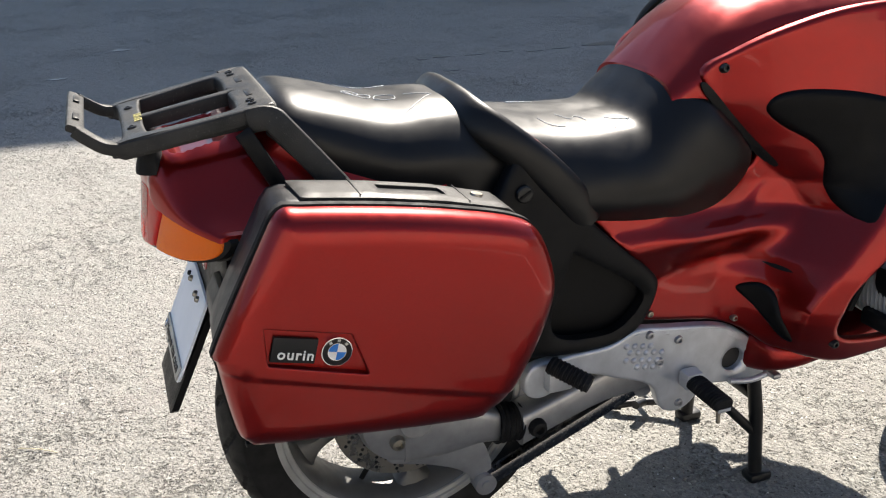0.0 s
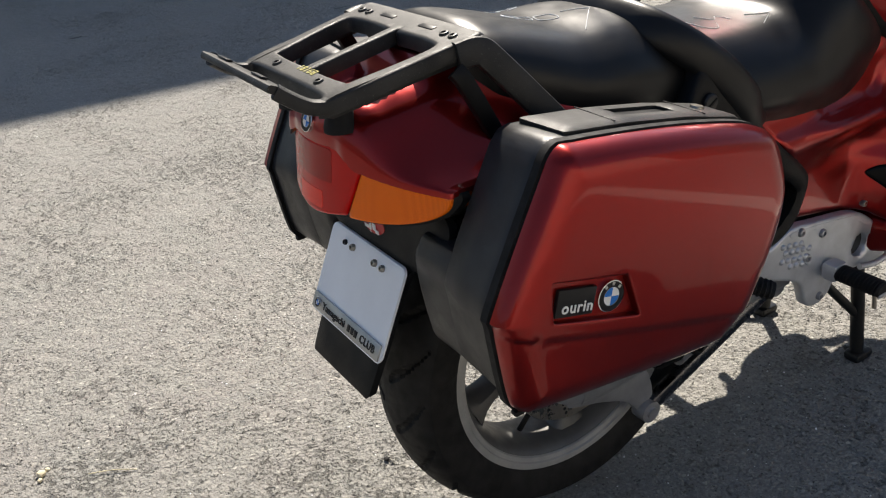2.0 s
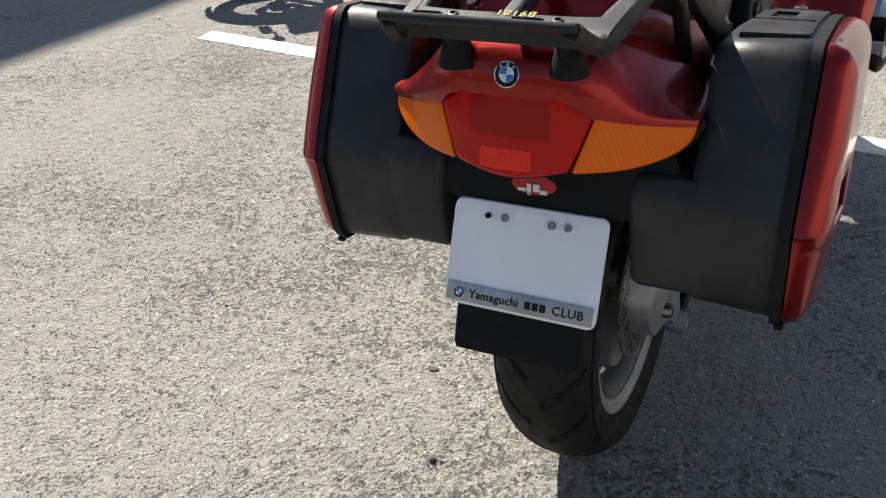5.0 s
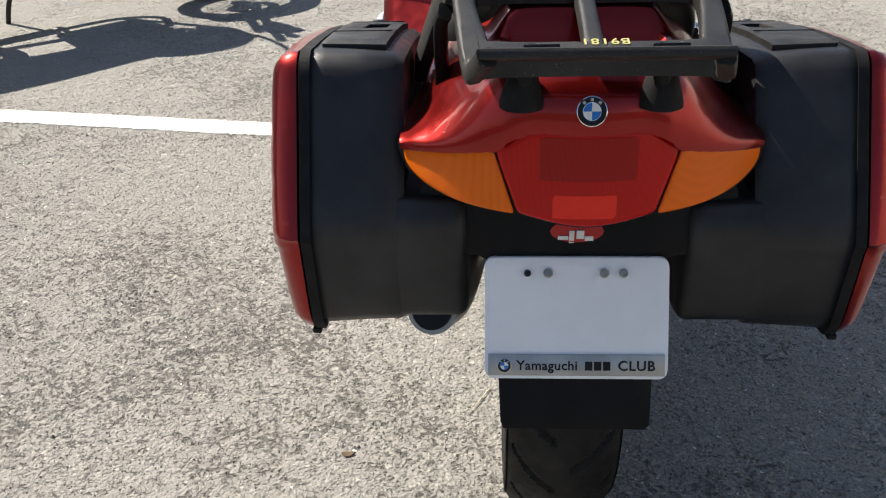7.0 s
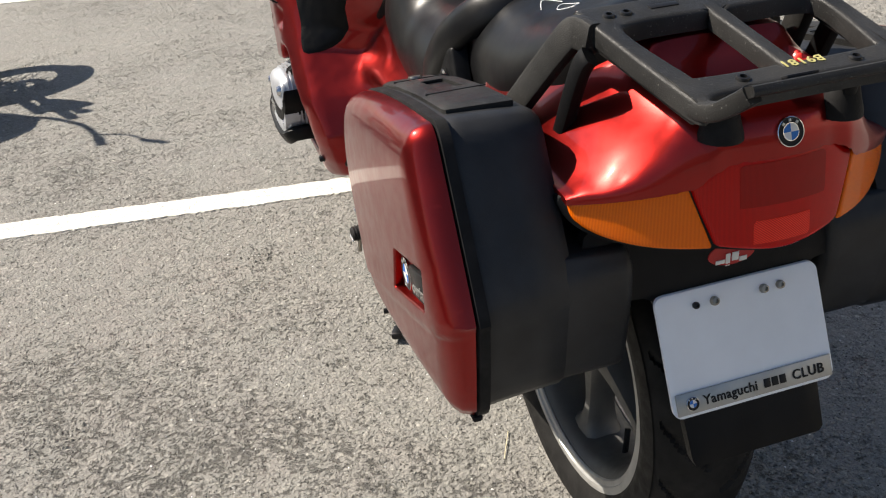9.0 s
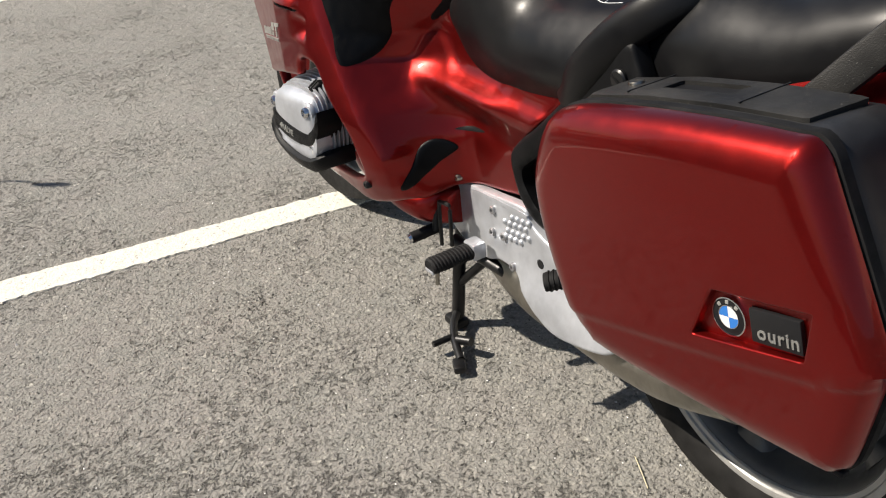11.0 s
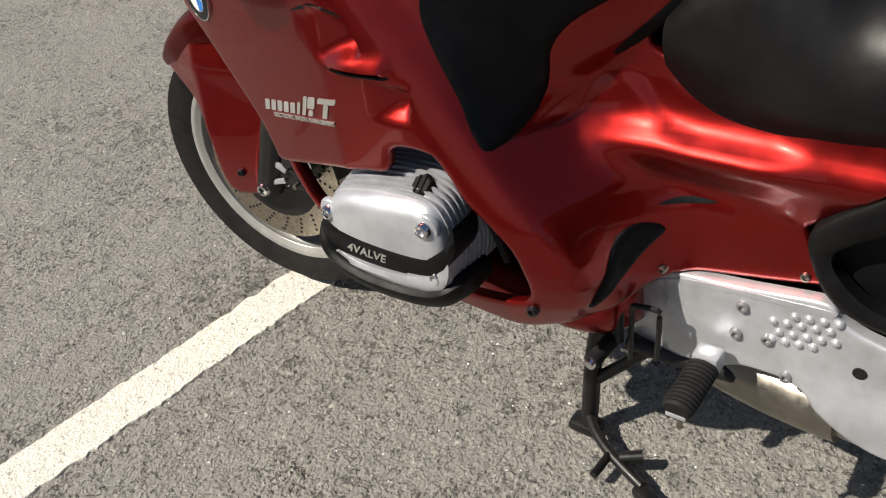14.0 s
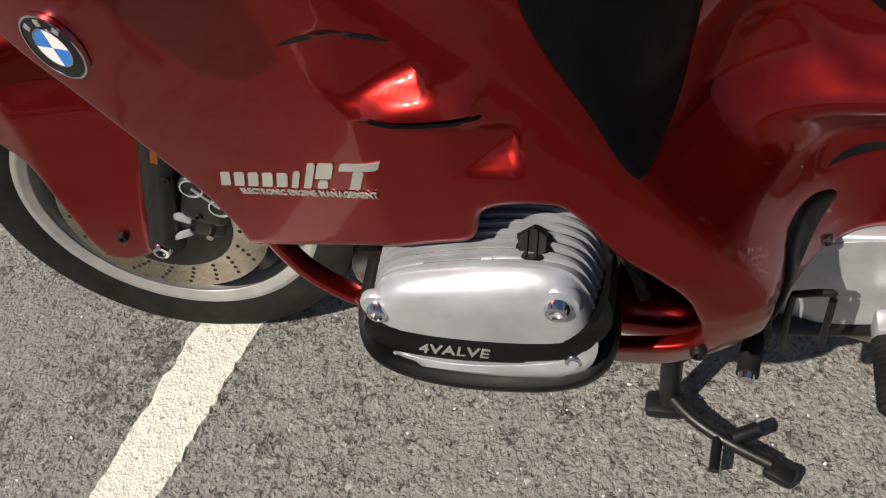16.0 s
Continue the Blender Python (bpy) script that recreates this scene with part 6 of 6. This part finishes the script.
# ---- another motorcycle, parked across ----
def other_bike():
    """A small naked motorcycle with wire wheels, built round its own rear contact point and heading along +y."""
    bike = group("parked_motorcycle", None, "black naked motorcycle with chrome wire wheels on its side stand", "motorcycle")
    for name, y, r in (("rear_wheel", 0.0, 0.315), ("front_wheel", 1.44, 0.32)):
        w = group(name, bike)
        prof = [(r - 0.075, -0.04), (r - 0.05, -0.055)] + [(r - 0.05 * (1 - math.cos(a)), 0.055 * math.sin(a)) for a in np.linspace(-1.45, 1.45, 13)] + [(r - 0.05, 0.055), (r - 0.075, 0.04)]
        part("tyre", lathe(prof, (0, y, r), 72), TYRE, w)
        part("rim", lathe([(r - 0.066, -0.046), (r - 0.074, -0.046), (r - 0.094, -0.02), (r - 0.094, 0.02), (r - 0.074, 0.046), (r - 0.066, 0.046), (r - 0.08, 0.0)], (0, y, r), 72), CHROME, w, "chrome rim")
        part("hub", lathe([(0.0001, -0.06), (0.045, -0.06), (0.05, -0.05), (0.03, 0.0), (0.05, 0.05), (0.045, 0.06), (0.0001, 0.06)], (0, y, r), 32, closed=False), CHROME, w)
        part("brake_rotor", lathe([(0.07, 0.066), (0.125, 0.066), (0.125, 0.071), (0.07, 0.071)], (0, y, r), 48), DISC, w)
        for k in range(36):
            a = math.tau * k / 36
            b = a + (0.5 if k % 2 else -0.5)
            sx = 0.045 if (k // 2) % 2 else -0.045
            part("wire_spoke", rod((sx, y + 0.045 * math.cos(b), r + 0.045 * math.sin(b)), (0.0, y + (r - 0.09) * math.cos(a), r + (r - 0.09) * math.sin(a)), 0.0022, 6), CHROME, w)
    for name, y0, r0, a0, a1 in (("rear_mudguard", 0.0, 0.36, 55, 205), ("front_mudguard", 1.44, 0.355, 25, 150)):
        rings = []
        for k in range(19):
            a = radians(a0 + (a1 - a0) * k / 18)
            rings.append([(0.07 * math.sin(t), y0 + (r0 - 0.05 * (1 - math.cos(t))) * math.cos(a), 0.32 + (r0 - 0.05 * (1 - math.cos(t))) * math.sin(a)) for t in np.linspace(-1.3, 1.3, 9)])
        bm = loft(rings, False, False)
        bmesh.ops.solidify(bm, geom=bm.faces[:], thickness=0.003)
        part(name, bm, DARK, bike)
    st = [(0.62, [(0, 0.86), (0.06, 0.855), (0.10, 0.82), (0.10, 0.76), (0.05, 0.72)]), (0.75, [(0, 0.93), (0.08, 0.92), (0.14, 0.87), (0.14, 0.79), (0.06, 0.74)]),
          (0.95, [(0, 0.95), (0.09, 0.94), (0.15, 0.88), (0.14, 0.79), (0.06, 0.75)]), (1.08, [(0, 0.90), (0.05, 0.89), (0.09, 0.85), (0.08, 0.79), (0.04, 0.77)])]
    part("fuel_tank", loft(smooth_rings(half_rings(st), 4)), DARK, bike)
    st = [(-0.10, [(0, 0.86), (0.06, 0.855), (0.10, 0.83), (0.10, 0.78), (0.0, 0.77)]), (0.20, [(0, 0.83), (0.08, 0.825), (0.13, 0.80), (0.13, 0.75), (0.0, 0.74)]), (0.62, [(0, 0.80), (0.08, 0.795), (0.12, 0.77), (0.11, 0.72), (0.0, 0.71)])]
    part("seat", loft(smooth_rings(half_rings(st), 4)), SEAT, bike)
    part("engine", join(rbox((0, 0.72, 0.42), (0.30, 0.42, 0.26), 0.04), rbox((0, 0.80, 0.62), (0.24, 0.24, 0.22), 0.03)), DARK, bike)
    for sx in (-1, 1):
        part("fork_leg", rod((sx * 0.09, 1.44, 0.32), (sx * 0.09, 1.10, 1.02), 0.022), CHROME, bike)
        part("swing_arm", rod((sx * 0.10, 0.0, 0.315), (sx * 0.10, 0.52, 0.40), 0.022), DARK, bike)
        part("shock", rod((sx * 0.13, 0.05, 0.36), (sx * 0.13, 0.22, 0.74), 0.025), CHROME, bike)
        part("frame_rail", rod((sx * 0.11, -0.10, 0.74), (sx * 0.10, 1.02, 0.80), 0.017), DARK, bike)
        part("down_tube", rod((sx * 0.10, 1.06, 0.85), (sx * 0.14, 0.88, 0.26), 0.017), DARK, bike)
        part("silencer", rod((sx * 0.19, 0.55, 0.30), (sx * 0.20, -0.18, 0.36), 0.042), CHROME, bike)
        part("exhaust", tube(curve([(sx * 0.10, 0.93, 0.56), (sx * 0.14, 1.0, 0.40), (sx * 0.16, 0.85, 0.27), (sx * 0.19, 0.55, 0.30)], 4), 0.02), CHROME, bike)
        part("handlebar", tube(curve([(0, 1.06, 1.06), (sx * 0.12, 1.04, 1.10), (sx * 0.26, 0.98, 1.10), (sx * 0.38, 0.92, 1.07)], 4), 0.012), CHROME, bike)
        part("grip", rod((sx * 0.30, 0.963, 1.092), (sx * 0.39, 0.915, 1.067), 0.017), RUBBER, bike)
        a = part("mirror_stalk", tube(curve([(sx * 0.26, 0.98, 1.11), (sx * 0.30, 1.0, 1.20), (sx * 0.36, 0.98, 1.25)], 4), 0.006, 8), CHROME, bike)
        part("mirror", lathe([(0.0001, -0.012), (0.045, -0.010), (0.052, 0.0), (0.045, 0.010), (0.0001, 0.012)], (sx * 0.40, 0.975, 1.26), 24, "y", False), DARK, a)
        for y, z in ((1.20, 0.86), (-0.16, 0.74)):
            part("indicator", join(rod((sx * 0.08, y, z), (sx * 0.17, y, z), 0.008, 8), lathe([(0.0001, -0.03), (0.03, -0.01), (0.034, 0.02), (0.0001, 0.03)], (sx * 0.19, y, z), 16, "y", False)), AMBER, bike)
        part("footpeg", rod((sx * 0.13, 0.58, 0.33), (sx * 0.27, 0.58, 0.34), 0.015), RUBBER, bike)
    part("headlamp", lathe([(0.0001, -0.08), (0.06, -0.07), (0.09, 0.0), (0.095, 0.05), (0.0001, 0.06)], (0, 1.22, 0.92), 32, "y", False), CHROME, bike)
    part("tail_lamp", rbox((0, -0.20, 0.78), (0.10, 0.05, 0.06), 0.012), REDLENS, bike)
    part("side_stand", tube(curve([(-0.12, 0.55, 0.28), (-0.22, 0.50, 0.12), (-0.26, 0.48, 0.015)], 4), 0.012), DARK, bike)
    part("stand_foot", rbox((-0.265, 0.475, 0.012), (0.05, 0.06, 0.012), 0.004), DARK, bike)
    bike.matrix_world = pose(-2.645, 2.516, 0.0, 0, 0, -47.4) @ pose(0, 0, 0, 0, -5, 0)
    return bike


other_bike()


# ---- a plain building on the sunny side, out of view, whose shadow lies on the yard ----
def building():
    wall = plastic("pale_render", (0.62, 0.60, 0.56), 0.85, 60, 0.3, 0.1)
    b = rbox((-4.0, 8.5, 7.0), (8.0, 15.0, 14.0), 0.05)
    bmesh.ops.transform(b, matrix=pose(-10.06 - 6.0 * (0.78 + 0.56 * math.tan(radians(6.2))), -1.0, 0, 0, 0, -6.2), verts=b.verts)
    return tagged(part("building", b, wall, None), "plain pale rendered building beside the yard", "building", kind="structure")


building()


def light_walls():
    """A pale wall and dark screens round the yard, out of view, added to shape bounce light and reflections."""
    pale = plastic("pale_bounce", (0.40, 0.375, 0.33), 0.85, 30, 0.4, 0.35)
    dark = plastic("dark_reflection_screen", (0.09, 0.085, 0.075), 0.8, 30, 0.4, 0.6)
    # pale one bounces sun onto the right side, dark ones dim reflections
    b = rbox((7.6, -4.25, 1.65), (0.3, 23.5, 3.3), 0.05)
    tagged(part("unseen_bounce_wall", b, pale, None), "unseen pale wall added to bounce sunlight onto the motorcycle", "wall", kind="structure")
    b = rbox((7.6, 18.0, 1.65), (0.24, 20.98, 3.3), 0.05)
    tagged(part("yard_fence", b, dark, None), "unseen dark screen added to darken reflections in the paint", "fence", kind="structure")
    b = rbox((-1.0, -9.0, 0.9), (17.0, 0.24, 1.8), 0.05)
    tagged(part("unseen_dark_screen_south", b, dark, None), "unseen dark screen added to darken reflections in the paint", "fence", kind="structure")


light_walls()


# ---- damp spots on the far side of the yard ----
def damp_spots():
    wet = Mat("damp_asphalt", (0.035, 0.036, 0.038), 0.35).m
    rng = random.Random(11)
    spots = [(-4.64, 3.14, 0.09, 0.16), (-4.66, 1.69, 0.03, 0.05), (-4.70, 1.84, 0.04, 0.07), (-4.67, 2.10, 0.03, 0.08), (-4.69, 2.36, 0.03, 0.06), (-4.61, 2.55, 0.03, 0.07), (-4.62, 2.78, 0.03, 0.09),
             (-4.63, 3.41, 0.03, 0.05), (-4.62, 3.53, 0.03, 0.05), (-4.21, 1.73, 0.025, 0.06), (-5.09, -0.76, 0.03, 0.07), (-6.06, -0.32, 0.05, 0.08), (-4.94, 0.22, 0.03, 0.05)]
    for x, y, rx, ry in spots:
        ring = [(x + rx * rng.uniform(0.6, 1.15) * math.cos(a), y + ry * rng.uniform(0.6, 1.15) * math.sin(a)) for a in np.linspace(0, math.tau, 11, endpoint=False)]
        ob = part("damp_spot", panel(ring, lambda u, v: 0.003, top, 0.002, 0.006, 0.001, 0.03), wet, None)
        tagged(ob, "small dark damp spot on the asphalt", "stain", kind="structure")


damp_spots()


# ---- small litter on the asphalt ----
def litter():
    straw = plastic("dry_straw", (0.55, 0.49, 0.34), 0.7, 400, 0.2, 0.2)
    brown = plastic("dry_leaf_brown", (0.085, 0.062, 0.040), 0.8, 400, 0.3, 0.3)
    dark = plastic("dark_stone", (0.020, 0.019, 0.018), 0.8, 300, 0.3, 0.3)
    bits = (("straw", [(-0.101, 0.210, 0.003), (-0.117, 0.178, 0.0045), (-0.136, 0.140, 0.003)], 0.0009), ("twig", [(-0.596, -0.738, 0.003), (-0.570, -0.692, 0.006), (-0.545, -0.653, 0.003)], 0.0012))
    for name, pts, r in bits:
        tagged(part(name, tube(curve(pts, 5), r, 6), straw), "thin pale dry stalk lying on the asphalt", name)
    ring = [(-0.364 + 0.011 * math.cos(a) * (1 + 0.2 * math.sin(3 * a)), 0.013 + 0.0065 * math.sin(a)) for a in np.linspace(0, math.tau, 12, endpoint=False)]
    tagged(part("dry_leaf", panel(ring, lambda u, v: 0.0035 + 12.0 * (u + 0.364) ** 2, top, 0.0015, 0.002, 0.0005, 0.004), brown), "small curled brown leaf on the asphalt", "leaf")
    rng = random.Random(4)

    def lump(name, x, y, r, mat, label, category):
        bm = bmesh.new()
        bmesh.ops.create_icosphere(bm, subdivisions=2, radius=r)
        for v in bm.verts:
            v.co *= rng.uniform(0.82, 1.12)
            v.co.z *= 0.7
        bmesh.ops.translate(bm, vec=(x, y, 0.55 * r), verts=bm.verts)
        tagged(part(name, bm, mat), label, category)
    lump("pebble", -0.243, -0.230, 0.0065, dark, "small dark pebble lying on the asphalt", "pebble")
    for x, y, r in ((-0.657, -0.820, 0.010), (-0.640, -0.826, 0.006), (-0.668, -0.806, 0.005)):
        lump("crumb", x, y, r, straw, "pale yellowish crumb of dry litter", "litter")


litter()


# ---- loose grit and bare stones of the asphalt ----
def stones():
    rng = np.random.default_rng(7)
    n = 55000
    u = rng.random(n)
    near = u < 0.82
    x = np.where(near, rng.uniform(-1.7, 0.9, n), rng.uniform(-3.4, 1.6, n))
    y = np.where(near, rng.uniform(-0.9, 1.9, n), rng.uniform(-1.2, 3.2, n))
    s = 0.0014 + 0.0026 * rng.random(n) ** 2.2
    s[rng.random(n) < 0.004] *= 2.0
    for k, (cx, cy, r) in enumerate(((-0.456, 1.14, 0.045), (-0.36, 0.02, 0.012), (-0.24, -0.23, 0.012), (-0.95, 0.55, 0.03))):
        a, b = 90 * k, 90 * k + int(1600 * r)
        x[a:b], y[a:b], s[a:b] = rng.normal(cx, r, b - a), rng.normal(cy, r * 0.7, b - a), rng.uniform(0.003, 0.007, b - a)
    stretch = rng.uniform(0.7, 1.35, n)
    turn = rng.uniform(0, math.tau, n)
    base = np.array([(1, 0, 0), (0.35, 0.9, 0.1), (-0.75, 0.6, 0), (-0.8, -0.55, 0.1), (0.3, -0.95, 0), (0.1, 0.05, 0.62)])
    jig = base[None] + rng.normal(0, 0.16, (n, 6, 3))
    jig[:, :5, 2] = -0.25
    jig[:, :, 0] *= stretch[:, None]
    c, sn = np.cos(turn)[:, None], np.sin(turn)[:, None]
    px = (jig[:, :, 0] * c - jig[:, :, 1] * sn) * s[:, None] + x[:, None]
    py = (jig[:, :, 0] * sn + jig[:, :, 1] * c) * s[:, None] + y[:, None]
    pz = jig[:, :, 2] * s[:, None] + 0.0002
    line = np.abs(y - (1.489 - 0.148 * x)) < 0.066
    pz[line] -= 0.02
    v = np.stack([px, py, pz], -1).reshape(-1, 3)
    f = (np.arange(n)[:, None, None] * 6 + np.array([(0, 1, 5), (1, 2, 5), (2, 3, 5), (3, 4, 5), (4, 0, 5)])[None]).reshape(-1, 3)
    me = bpy.data.meshes.new("grit")
    me.from_pydata(v.tolist(), [], f.tolist())
    me.materials.append(GRIT)
    return tagged(new("grit", me), "small bare stones and grit bedded in the asphalt", "gravel", kind="stuff")


stones()
